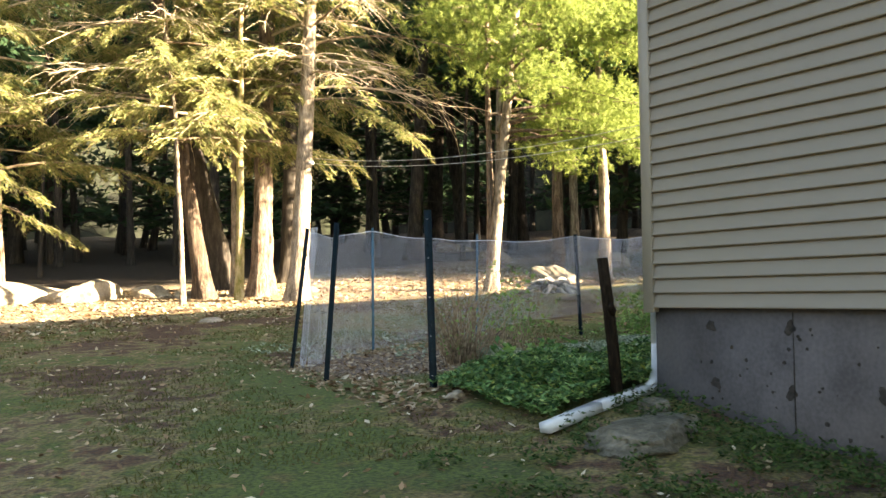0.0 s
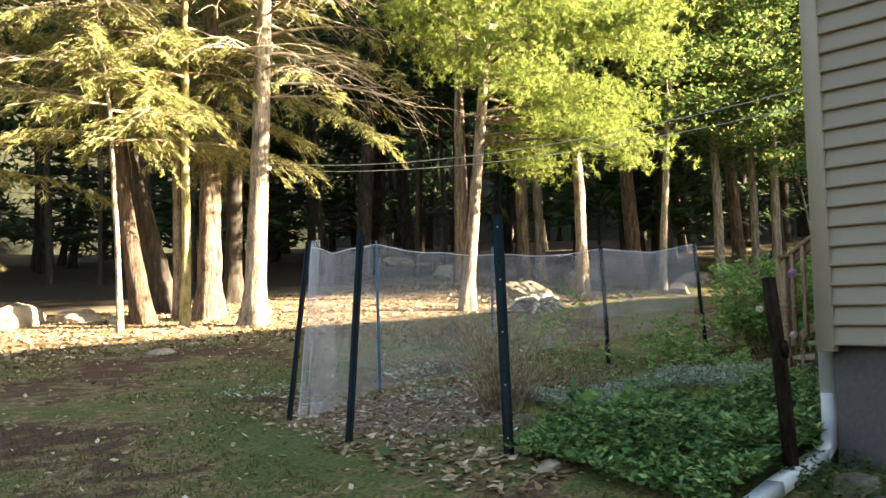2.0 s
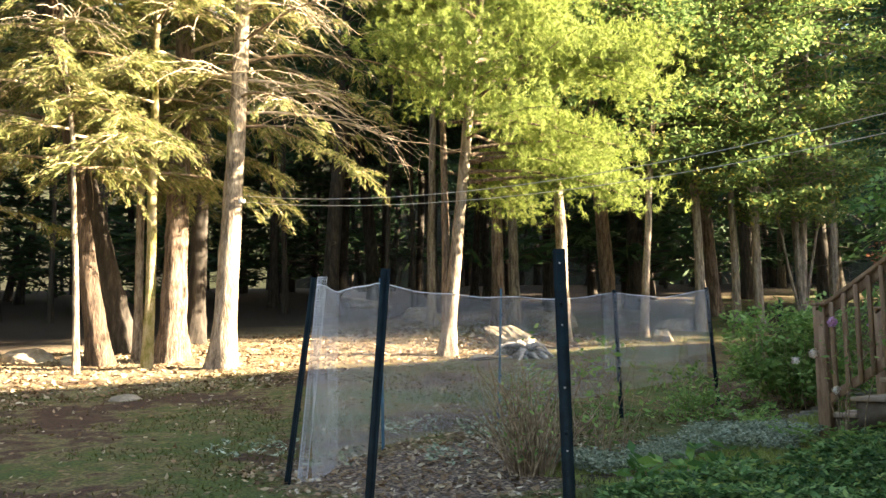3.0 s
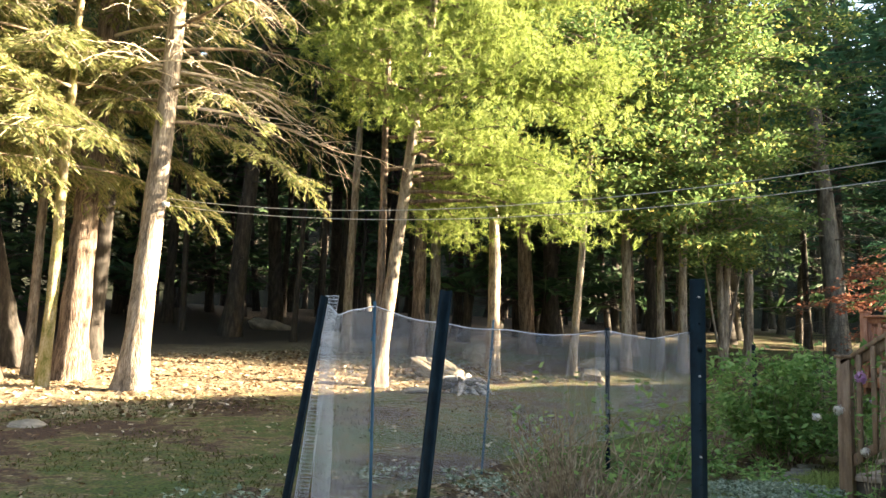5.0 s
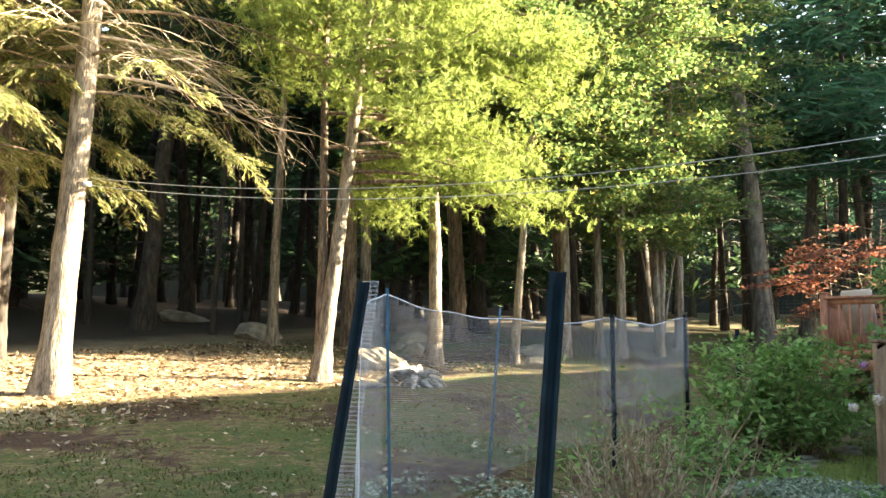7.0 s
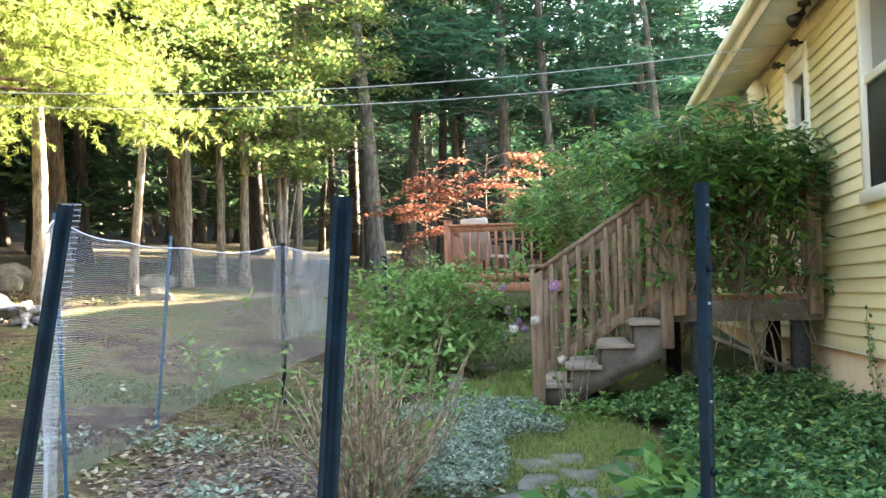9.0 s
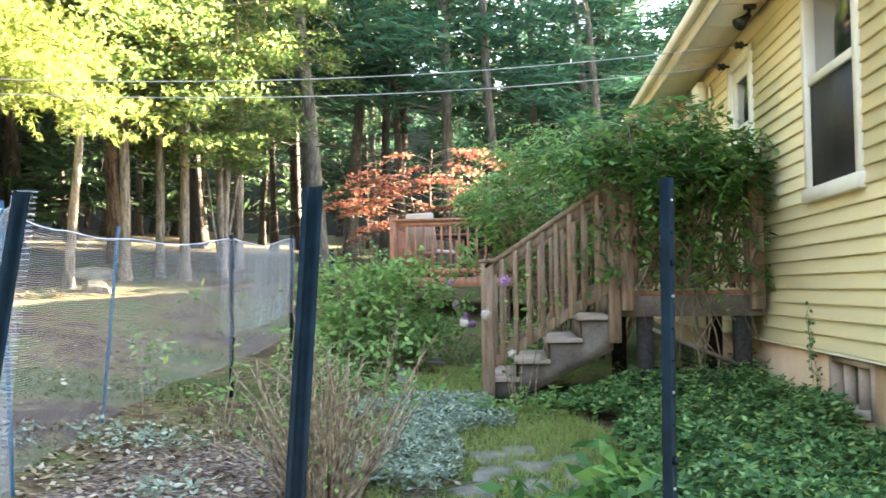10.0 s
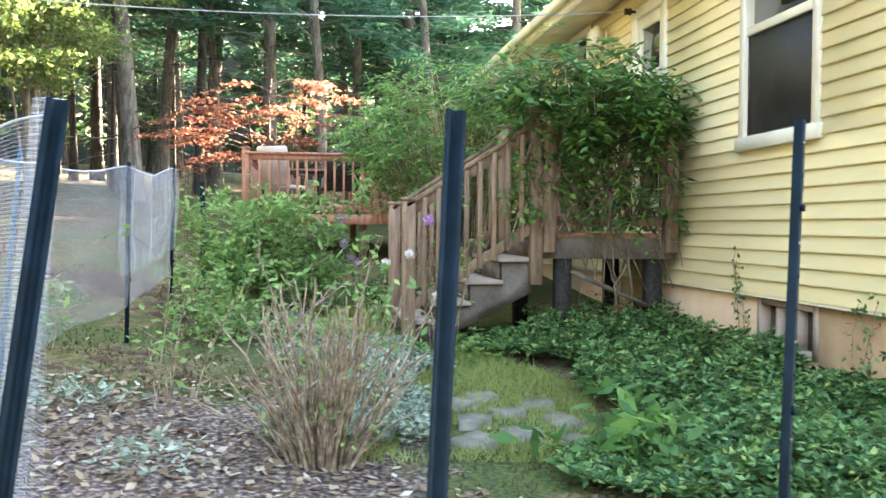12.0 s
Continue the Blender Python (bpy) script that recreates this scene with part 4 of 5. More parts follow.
            sg.append(rng.uniform(0.15, 0.34) * min(1.0, spread / 1.8))
    part("twig_work", wood, bark, t, kind="stuff")
    cs, sg = np.array(cs), np.array(sg)
    leaves = int(leaves * 2.3)
    pick = rng.integers(0, len(cs), leaves)
    c = cs[pick] + rng.normal(size=(leaves, 3)) * sg[pick][:, None] * (1, 1, flat)
    d = rand_dirs(rng, leaves, 0.5)
    nrm = np.array((0, 0, 1.0)) + rng.normal(size=(leaves, 3)) * 0.55
    w = np.cross(d, nrm)
    w /= np.linalg.norm(w, axis=1)[:, None] + 1e-9
    s = rng.uniform(0.7, 1.25, (leaves, 1)) * size
    part("crown", Geo().leaves(c, d * s, w * s * 0.62), leaf or M_MAPLE, t)
    return t


ML = "slender maple with pale stem and loose green leaves"
broadleaf("maple_tree", (14.68, 15.02), 0.14, 9.0, (0.2, 0.2), 101, 5.0, 2.0, 4200, "pale-stemmed maple standing behind the pine")
broadleaf("maple_tree", (18.6, 14.25), 0.12, 13.0, (0.3, 0.0), 102, 3.0, 3.8, 10000, ML, clumps=110)
broadleaf("maple_tree", (19.6, 13.9), 0.10, 11.0, (0.1, 0.2), 103, 3.2, 3.3, 8000, ML)
broadleaf("maple_tree", (19.7, 13.4), 0.11, 12.0, (-0.1, 0.0), 104, 2.9, 3.4, 8000, ML)
broadleaf("maple_tree", (21.0, 13.0), 0.1, 13.0, (0.2, 0.4), 105, 2.4, 4.2, 11000, "multi-stemmed maple with pale stems and green leaves",
          stems=((-1.6, 0.5, 0.035, 6.0), (1.5, -0.6, 0.04, 7.0), (0.5, -0.3, 0.095, 11.0)), clumps=120)
broadleaf("maple_tree", (16.6, 14.4), 0.09, 10.0, (0.4, -0.3), 106, 3.4, 2.8, 7000, "maple with yellow-tinged leaves beside the pine")
broadleaf("maple_tree", (24.0, 13.6), 0.13, 14.0, (0.5, -0.2), 107, 3.4, 4.4, 10000, ML, clumps=110)
broadleaf("maple_tree", (22.8, 16.4), 0.18, 15.0, (-0.9, 0.3), 108, 5.0, 3.6, 8000, ML, M_BARK, clumps=110)
broadleaf("maple_tree", (20.4, 18.2), 0.22, 15.0, (-1.2, 0.2), 109, 6.0, 3.4, 7000, "thick leaning maple deeper in the wood", M_BARK)
broadleaf("maple_tree", (15.4, 20.0), 0.12, 13.0, (0.3, 0.2), 110, 6.5, 2.4, 4000, ML)
broadleaf("maple_tree", (16.4, 18.6), 0.17, 14.0, (0.1, 0.0), 111, 6.5, 2.6, 4000, ML, M_BARK)
broadleaf("maple_tree", (17.1, 18.7), 0.14, 14.0, (0.2, 0.1), 112, 6.5, 2.6, 4000, ML)


def conifer_mesh(seed, height, first, reach, leaf, count, tufts, bark, broad=1.0):
    """Stem and crown meshes of a woodland pine or spruce with dead lower limbs."""
    rng = np.random.default_rng(seed)
    line = trunk_line(rng, height, (rng.normal() * 0.7, rng.normal() * 0.7), 0.1)
    stem = trunk_geo(rng, line, trunk_radii(line[:, 2], 0.2, height, 1.4), 7, 18)
    wood, c, u, v = Geo(), [], [], []
    for i in range(34):
        z = rng.uniform(1.0, first + 1)
        p = limb(rng, at_height(line, z), rng.uniform(0, 6.28), rng.uniform(0.6, 2.4), rng.uniform(-0.1, 0.3), rng.uniform(0.0, 0.5), 5, 0.15)
        wood.tube(p, np.linspace(0.018, 0.004, 5), 3, False)
    for i in range(count):
        z = first + (height - first) * (i + rng.uniform()) / count
        L = reach * (1 - 0.8 * (z - first) / (height - first)) * rng.uniform(0.6, 1.15)
        p = limb(rng, at_height(line, min(z, height - 0.2)), i * 2.4 + rng.normal() * 0.4, L, rng.uniform(0.0, 0.35), rng.uniform(0.05, 0.3), 6)
        wood.tube(p[::2] if len(p) % 2 else p[[0, 2, 4, 5]], np.linspace(0.03, 0.006, 4), 3, False)
        m = int(tufts * L)
        f = rng.uniform(0.25, 1, m) ** 0.8
        cc = np.stack([np.interp(f * 5, np.arange(6), p[:, j]) for j in range(3)], 1) + rng.normal(size=(m, 3)) * (0.3, 0.3, 0.13)
        d = rand_dirs(rng, m, 0.4)
        s = rng.uniform(0.14, 0.28, (m, 1)) * broad
        c.append(cc), u.append(d * s), v.append(cross_dirs(rng, d) * s * 0.15 * broad)
    return stem.mesh("trunk", bark, True), wood.mesh("twig_work", bark), Geo().leaves(np.concatenate(c), np.concatenate(u), np.concatenate(v)).mesh("crown", leaf)


def conifer(meshes, xy, scale, turn, label, name="woodland_pine"):
    t = thing(name, label, "tree", "woodland trees", at=(*xy, ground(*xy)), turn=turn)
    t.scale = scale
    for nm, me in zip(("trunk", "twig_work", "crown"), meshes):
        part(nm, me, None, t, kind="stuff" if nm == "twig_work" else "")
    return t


KINDS = [conifer_mesh(300 + i, 17, f, 3.4, M_DARKPINE, 42, 22, M_SHADEBARK, 1.75) for i, f in enumerate((6.0, 7.5, 5.0))]
BLUE = conifer_mesh(320, 17, 4.6, 3.6, M_BLUEPINE, 44, 40, M_GREYBARK, 1.1)
conifer(BLUE, (26.5, 12.0), (1.5, 1.5, 1.15), 30, "thick-trunked pine with blue-green boughs beyond the deck")
conifer(BLUE, (31.0, 8.5), (1.2, 1.2, 1.1), 130, "pine with blue-green boughs beyond the deck")
conifer(BLUE, (34.0, 12.5), (1.2, 1.2, 1.1), 250, "pine with blue-green boughs beyond the deck")
conifer(KINDS[0], (23.0, 34.8), (2.0, 2.0, 1.1), 10, "thick grey-trunked pine standing in the shade")
conifer(KINDS[1], (16.2, 22.9), (0.4, 0.4, 0.8), 80, "slender dark pine at the edge of the shade")
conifer(KINDS[2], (18.6, 24.5), (0.45, 0.45, 0.9), 200, "slender dark pine at the edge of the shade")
rng = np.random.default_rng(77)
made = [(23.0, 34.8), (16.2, 22.9), (18.6, 24.5)]
for _ in range(4000):
    if len(made) >= 145:
        break
    a, dist = rng.uniform(-0.03, 1.95), rng.uniform(22, 62)
    x, y = 2 + dist * math.cos(a), 3 + dist * math.sin(a)
    if y < 6.5 and x < 29 or y - 0.05 * x < 20.5 and x < 22 or y < 12 and x < 24 or y < -4 or (x < 25 and y < 17):
        continue
    if any((x - p) ** 2 + (y - q) ** 2 < (1.5 + dist * 0.012) ** 2 for p, q in made):
        continue
    made.append((x, y))
    if a < 0.5 and len(made) % 3:
        conifer(BLUE, (x, y), (0.95, 0.95, rng.uniform(0.85, 1.15)), rng.uniform(0, 360), "grey-barked pine with thin blue-green boughs")
        continue
    s = rng.uniform(0.3, 1.0) if rng.uniform() < 0.7 else rng.uniform(1.0, 1.5)
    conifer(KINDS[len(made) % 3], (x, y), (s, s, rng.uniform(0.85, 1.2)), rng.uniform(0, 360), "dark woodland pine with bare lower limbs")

# rows of mostly unseen pines past the house end, added to block the sun
rng = np.random.default_rng(79)
for row, y in enumerate((3.0, 0.0, -3.5, -7.0, -10.5)):
    for k in range(5):
        x = 31.2 - 0.92 * y + k * 3.4 + rng.normal() * 0.6
        s = rng.uniform(0.9, 1.2)
        conifer(BLUE, (x, y + rng.normal() * 0.8), (s, s, rng.uniform(0.8, 1.05)), rng.uniform(0, 360), "pine added past the house end to block low sun")

# young hemlocks between the stems, added to darken the gaps
YOUNG = [conifer_mesh(340 + i, 9, 0.9, 2.6, M_DARKPINE, 34, 16, M_SHADEBARK, 1.6) for i in range(2)]
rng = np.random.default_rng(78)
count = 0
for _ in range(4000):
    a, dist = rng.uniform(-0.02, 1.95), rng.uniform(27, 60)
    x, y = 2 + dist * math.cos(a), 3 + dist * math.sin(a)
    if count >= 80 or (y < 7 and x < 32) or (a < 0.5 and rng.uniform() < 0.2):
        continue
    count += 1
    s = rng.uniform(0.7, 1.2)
    conifer(YOUNG[count % 2], (x, y), (s, s, rng.uniform(0.8, 1.3)), rng.uniform(0, 360), "young hemlock added to darken the deep wood", "young_hemlock")

# far woods that close the view: one sheet, their shade painted near-black
M_FARWOOD = surface("shaded_distant_woods", (0.006, 0.007, 0.005), (0.014, 0.017, 0.011), (0.035, 0.045, 0.025), 0.5, 1.0, 0.0, 3.0, (1, 1, 0.35), stain=0.5)
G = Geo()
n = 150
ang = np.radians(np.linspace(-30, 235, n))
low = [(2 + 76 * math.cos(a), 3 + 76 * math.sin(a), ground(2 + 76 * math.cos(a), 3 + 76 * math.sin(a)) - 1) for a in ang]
# height and the unseen stretch of the ring cut low sky light
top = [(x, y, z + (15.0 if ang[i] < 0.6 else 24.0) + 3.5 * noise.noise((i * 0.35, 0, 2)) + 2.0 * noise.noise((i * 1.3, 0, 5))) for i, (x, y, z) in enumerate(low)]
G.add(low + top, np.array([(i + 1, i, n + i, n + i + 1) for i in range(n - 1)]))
single("backdrop", G, M_FARWOOD, "sheet for distant woods, painted near-black for shade, blocking low sky", "woods", kind="structure")

# ---- steps, landing and far deck ----
def post(geo_parent, x, y, z0, z1, w=0.09, mat=None, cap=True, name="post"):
    p = part(name, Geo().box(x - w / 2, x + w / 2, y - w / 2, y + w / 2, z0, z1), mat or M_WOOD, geo_parent, bevel=0.006)
    if cap:
        part("post_cap", Geo().box(x - w / 2 - 0.012, x + w / 2 + 0.012, y - w / 2 - 0.012, y + w / 2 + 0.012, z1, z1 + 0.025), mat or M_WOOD, p, bevel=0.005)
    return p


SX0, SX1 = 8.05, 9.15
LAND = 1.6
landing = thing("landing", "brown wooden landing outside the door", "landing")
for i in range(8):
    y0 = 4.3 + i * 0.145
    part("plank", Geo().box(SX0, SX1 + 0.15, y0, y0 + 0.138, LAND - 0.035, LAND), M_DECKRED, landing, bevel=0.003)
part("rim_board", Geo().box(SX0 - 0.01, SX0 + 0.03, 4.3, 5.46, LAND - 0.2, LAND - 0.037), M_STRINGER, landing, bevel=0.004)
part("rim_board", Geo().box(SX1 + 0.11, SX1 + 0.15, 4.3, 5.46, LAND - 0.2, LAND - 0.037), M_WOOD, landing, bevel=0.004)
part("rim_board", Geo().box(SX0 + 0.032, SX1 + 0.108, 5.42, 5.46, LAND - 0.2, LAND - 0.037), M_STRINGER, landing, bevel=0.004)
# posts coloured near-black to paint the shade under the landing
for x, y in ((SX0 + 0.08, 5.2), (SX0 + 0.08, 4.45), (SX1, 5.3), (SX1, 4.45)):
    part("support_post", Geo().box(x - 0.06, x + 0.06, y - 0.06, y + 0.06, ground(x, y) - 0.1, LAND - 0.2), M_STAIN_SHADE, landing)
part("cross_brace", Geo().bar((SX0 + 0.02, 5.15, 1.3), (SX0 + 0.02, 4.5, 1.02), 0.03, 0.09, (1, 0, 0)), M_STRINGER, landing)

stairs = thing("stairs", "wooden stairs with three worn treads and brown rails", "stairs")
TREADS = ((1.41, 5.45, 5.74), (1.235, 5.7, 5.99), (1.07, 5.95, 6.24), (0.93, 6.2, 6.46))
for z, y0, y1 in TREADS:
    part("tread", Geo().box(SX0 - 0.04, SX1 + 0.04, y0, y1, z - 0.035, z), M_STEP, stairs, bevel=0.006)
    part("riser", Geo().box(SX0 + 0.05, SX1 - 0.05, y0 + 0.005, y0 + 0.025, z, z + 0.135), M_STRINGER, stairs)
for x in (SX0, SX1 - 0.04):
    prof = [(5.46, LAND - 0.2), (5.46, 1.375), (5.70, 1.375), (5.70, 1.2), (5.95, 1.2), (5.95, 1.035), (6.2, 1.035), (6.2, 0.895), (6.44, 0.895), (6.44, 0.72), (6.28, 0.72), (5.46, 1.14)]
    n = len(prof)
    g = Geo()
    g.add([(xx, y, z) for xx in (x, x + 0.04) for y, z in prof], np.array([(i, (i + 1) % n, n + (i + 1) % n, n + i) for i in range(n)]))
    g.f += [np.arange(n)[None, ::-1], np.arange(n, 2 * n)[None]]
    part("stringer", g, M_STRINGER, stairs, "weathered grey-brown stringer")


def stair_rail(x, label):
    t = thing("stair_railing", label, "railing", "stair railings")
    post(t, x, 6.44, ground(x, 6.44) - 0.05, 1.84, 0.1, name="newel_post")
    post(t, x, 5.45, 1.2, 2.54, 0.095, name="top_post")
    part("handrail", Geo().bar((x, 6.46, 1.80), (x, 5.49, 2.44), 0.10, 0.035), M_WOOD, t, bevel=0.005)
    part("upper_rail", Geo().bar((x, 6.41, 1.77), (x, 5.49, 2.375), 0.035, 0.075), M_WOOD, t, bevel=0.004)
    part("lower_rail", Geo().bar((x, 6.41, 1.04), (x, 5.49, 1.64), 0.035, 0.075), M_WOOD, t, bevel=0.004)
    for i in range(8):
        f = (i + 0.8) / 8.6
        y = 6.41 - f * 0.92
        zb = 1.04 + f * 0.6
        part("baluster", Geo().box(x - 0.055, x - 0.02, y - 0.018, y + 0.018, zb - 0.05, zb + 0.77), M_WOOD, t, bevel=0.003)


stair_rail(SX0 - 0.05, "brown wooden stair railing with square balusters and newel")
stair_rail(SX1 + 0.05, "brown wooden stair railing on the far side of the stairs")


def level_rail(name, a, b, floor_z, label, mat, top=0.9, posts=True, group=""):
    """A level deck railing between two posts, with square balusters."""
    t = thing(name, label, "railing", group)
    a, b = Vector((*a, 0)), Vector((*b, 0))
    d = b - a
    if posts:
        for p in (a, b):
            post(t, p.x, p.y, floor_z - 0.15, floor_z + top + 0.06, 0.1, mat)
    z = Vector((0, 0, floor_z))
    part("handrail", Geo().bar(a + z + Vector((0, 0, top)), b + z + Vector((0, 0, top)), 0.13, 0.035), mat, t, bevel=0.005)
    part("upper_rail", Geo().bar(a + z + Vector((0, 0, top - 0.065)), b + z + Vector((0, 0, top - 0.065)), 0.035, 0.08), mat, t)
    part("lower_rail", Geo().bar(a + z + Vector((0, 0, 0.1)), b + z + Vector((0, 0, 0.1)), 0.035, 0.08), mat, t)
    n = max(2, int(d.length / 0.135))
    for i in range(n):
        p = a + d * ((i + 0.5) / n)
        part("baluster", Geo().box(p.x - 0.018, p.x + 0.018, p.y - 0.018, p.y + 0.018, floor_z + 0.06, floor_z + top - 0.1), mat, t)
    return t


level_rail("landing_railing", (SX0 - 0.05, 5.35), (SX0 - 0.05, 4.36), LAND, "brown landing railing grown over by vine", M_WOOD)

DX0, DX1, DY0, DY1, DZ = 14.8, 18.6, 4.75, 8.15, 1.83
deck = thing("deck", "raised red-brown wooden deck behind the house", "deck")
for i in range(27):
    x0 = DX0 + i * 0.141
    part("plank", Geo().box(x0, x0 + 0.134, DY0, DY1, DZ - 0.035, DZ), M_DECKRED, deck)
part("rim_board", Geo().box(DX0 - 0.04, DX0 - 0.002, DY0, DY1, DZ - 0.15, DZ - 0.002), M_DECKRED, deck, bevel=0.005)
part("rim_board", Geo().box(DX0, DX1, DY1 + 0.002, DY1 + 0.04, DZ - 0.26, DZ - 0.002), M_DECKRED, deck, bevel=0.005)
for x in (DX0 + 0.2, DX1 - 0.2):
    for y in (DY0 + 0.3, 6.4, DY1 - 0.2):
        part("support_post", Geo().box(x - 0.06, x + 0.06, y - 0.06, y + 0.06, ground(x, y) - 0.1, DZ - 0.036), M_WOOD, deck)
level_rail("deck_railing", (DX0, DY1), (DX0, 6.22), DZ, "red-brown deck railing with square balusters", M_DECKRED, group="deck railings")
level_rail("deck_railing", (DX0, 6.10), (DX0, 4.85), DZ, "red-brown deck railing half hidden by a bush", M_DECKRED, group="deck railings")
level_rail("deck_railing", (DX0 + 0.12, DY1), (DX1, DY1), DZ, "red-brown deck railing along the garden side", M_DECKRED, group="deck railings")
level_rail("deck_railing", (DX1, DY1 - 0.12), (DX1, 4.9), DZ, "red-brown deck railing on the far side", M_DECKRED, group="deck railings")


def deck_chair(at, turn, mat, label):
    t = thing("deck_chair", label, "chair", "chairs on the deck", at=at, turn=turn)
    part("seat", Geo().box(-0.27, 0.27, -0.26, 0.26, 0.38, 0.46), mat, t, bevel=0.03)
    part("backrest", Geo().box(-0.27, 0.27, -0.04, 0.04, 0, 0.62, pose(0, 0.26, 0.44, -12)), mat, t, bevel=0.03)
    for x in (-0.25, 0.25):
        for y in (-0.22, 0.24):
            part("leg", Geo().tube([(x, y, 0), (x, y, 0.4)], 0.016, 6), M_METAL, t)
        part("armrest", Geo().tube([(x, -0.24, 0.4), (x, -0.24, 0.62), (x, 0.24, 0.64)], 0.018, 6), M_METAL, t)


deck_chair((15.6, 7.6, DZ), 60, M_CUSHION, "garden chair with a pale pink cushion on the deck")
deck_chair((15.7, 6.75, DZ), 100, M_METAL, "dark metal garden chair on the deck")
tb = thing("garden_table", "dark round metal table on the deck", "table", at=(16.5, 7.1, DZ))
part("tabletop", Geo().tube([(0, 0, 0.70), (0, 0, 0.73)], 0.55, 20), M_METAL, tb)
part("pedestal", Geo().tube([(0, 0, 0), (0, 0, 0.03), (0, 0, 0.06), (0, 0, 0.7)], [0.28, 0.27, 0.05, 0.04], 12), M_METAL, tb)

# ---- wires ----
for k, (az, bx, bz) in enumerate(((3.95, 8.4, 3.62), (3.85, 9.05, 3.60))):
    a, b = np.array((7.42, 15.32, az)), np.array((bx, 4.36, bz))
    f = np.linspace(0, 1, 40)[:, None]
    p = a + (b - a) * f - np.array((0, 0, 1.0)) * (0.4 * 4 * f * (1 - f))
    single("overhead_wire", Geo().tube(p, 0.0045, 5), M_CABLE, "thin grey wire strung from the hemlock to the house", "wire", "overhead wires")
    an = thing("wire_anchor", "dark wire insulator screwed to the house wall", "insulator", "wire anchors on the wall", at=(bx, HY1 + 0.03, bz))
    part("anchor_eye", Geo().tube([(0, -0.03, 0), (0, 0.03, 0.0), (0, 0.045, 0.004)], [0.012, 0.012, 0.02], 8), M_METAL, an)
    part("anchor_spool", Geo().tube([(0, 0.04, 0), (0, 0.055, 0), (0, 0.07, 0), (0, 0.085, 0), (0, 0.1, 0)], [0.03, 0.034, 0.022, 0.034, 0.026], 10), M_METAL, an)
ins = Geo().tube([(7.33, 15.36, 3.86), (7.42, 15.32, 3.86)], [0.03, 0.035], 8)
single("insulator", ins, M_GUTTER, "white wire insulator screwed to the hemlock trunk", "insulator")


wf = thing("wire_roll", "roll of dark wire fencing standing beside the deck", "wire fence", at=(14.3, 8.62, ground(14.3, 8.62)))
for k in range(15):
    z = 0.02 + k * 0.1
    part("hoop", Geo().tube([(0.34 * math.cos(a) + 0.1 * z, 0.34 * math.sin(a), z + 0.05 * math.cos(a)) for a in np.linspace(0, 6.28, 25)], 0.0025, 4, False), M_METAL, wf)
for a in np.linspace(0, 6.28, 20, endpoint=False):
    part("upright_wire", Geo().tube([(0.34 * math.cos(a), 0.34 * math.sin(a), 0.0), (0.34 * math.cos(a) + 0.145, 0.34 * math.sin(a), 1.45)], 0.002, 4, False), M_METAL, wf)


# ---- garden plants ----
def scatter_leaves(name, pts, size, mat, label, category, seed, tilt=0.5, whorl=4, kind="stuff", ratio=0.5, up=0.35):
    rng = np.random.default_rng(seed)
    c = np.repeat(pts, whorl, 0)
    a = rng.uniform(0, 6.28, len(c))
    d = np.stack([np.cos(a), np.sin(a), rng.normal(up * 0.6, up, len(a))], 1)
    d /= np.linalg.norm(d, axis=1)[:, None]
    nrm = np.array((0, 0, 1.0)) + rng.normal(size=d.shape) * tilt
    w = np.cross(d, nrm)
    w /= np.linalg.norm(w, axis=1)[:, None] + 1e-9
    s = rng.uniform(0.65, 1.25, (len(c), 1)) * size
    return single(name, Geo().leaves(c + d * s, d * s, w * s * ratio), mat, label, category, kind=kind)


def pinnate(geo, rng, base, d, length, pairs, leaflet, ratio=0.42, droop=0.35):
    """Compound leaves: paired leaflets along a drooping midrib from each base."""
    n = len(base)
    d = d / (np.linalg.norm(d, axis=1)[:, None] + 1e-9)
    side = np.cross(d, np.array((0, 0, 1.0)) + rng.normal(size=d.shape) * 0.3)
    side /= np.linalg.norm(side, axis=1)[:, None] + 1e-9
    L = rng.uniform(0.7, 1.2, (n, 1)) * length
    for k in range(pairs + 1):
        f = 0.25 + 0.75 * k / pairs
        o = base + d * L * f - np.array((0, 0, 1.0)) * L * droop * f * f
        for sg in ((-1, 1) if k < pairs else (0,)):
            u = side * sg * 0.85 + d * (0.5 if sg else 1.0) + (0, 0, -0.35) + rng.normal(size=d.shape) * 0.15
            u /= np.linalg.norm(u, axis=1)[:, None]
            w = np.cross(u, np.array((0, 0, 1.0)) + rng.normal(size=d.shape) * 0.25)
            w /= np.linalg.norm(w, axis=1)[:, None] + 1e-9
            q = leaflet * rng.uniform(0.8, 1.2, (n, 1)) * (1 - 0.3 * abs(f - 0.6))
            geo.leaves(o + u * q, u * q, w * q * ratio)


def area_points(rng, n, x0, x1, y0, y1, keep):
    p = np.stack([rng.uniform(x0, x1, n), rng.uniform(y0, y1, n)], 1)
    return np.array([q for q in p if keep(*q)])


rng = np.random.default_rng(5)


def in_bed(x, y):
    edge = 5.75 + 0.28 * math.sin(x * 1.7) + 0.15 * math.sin(x * 4.1 + 1)
    return 4.32 < y < edge and not (x > 7.95 and y > 4.2 and x < 9.3 and y < 5.4 and rng.uniform() < 0.7) and (x < 8.0 or y > 5.9 or x > 9.3 or y < 5.4)


b = area_points(rng, 21000, 3.75, 8.6, 4.32, 6.2, in_bed)
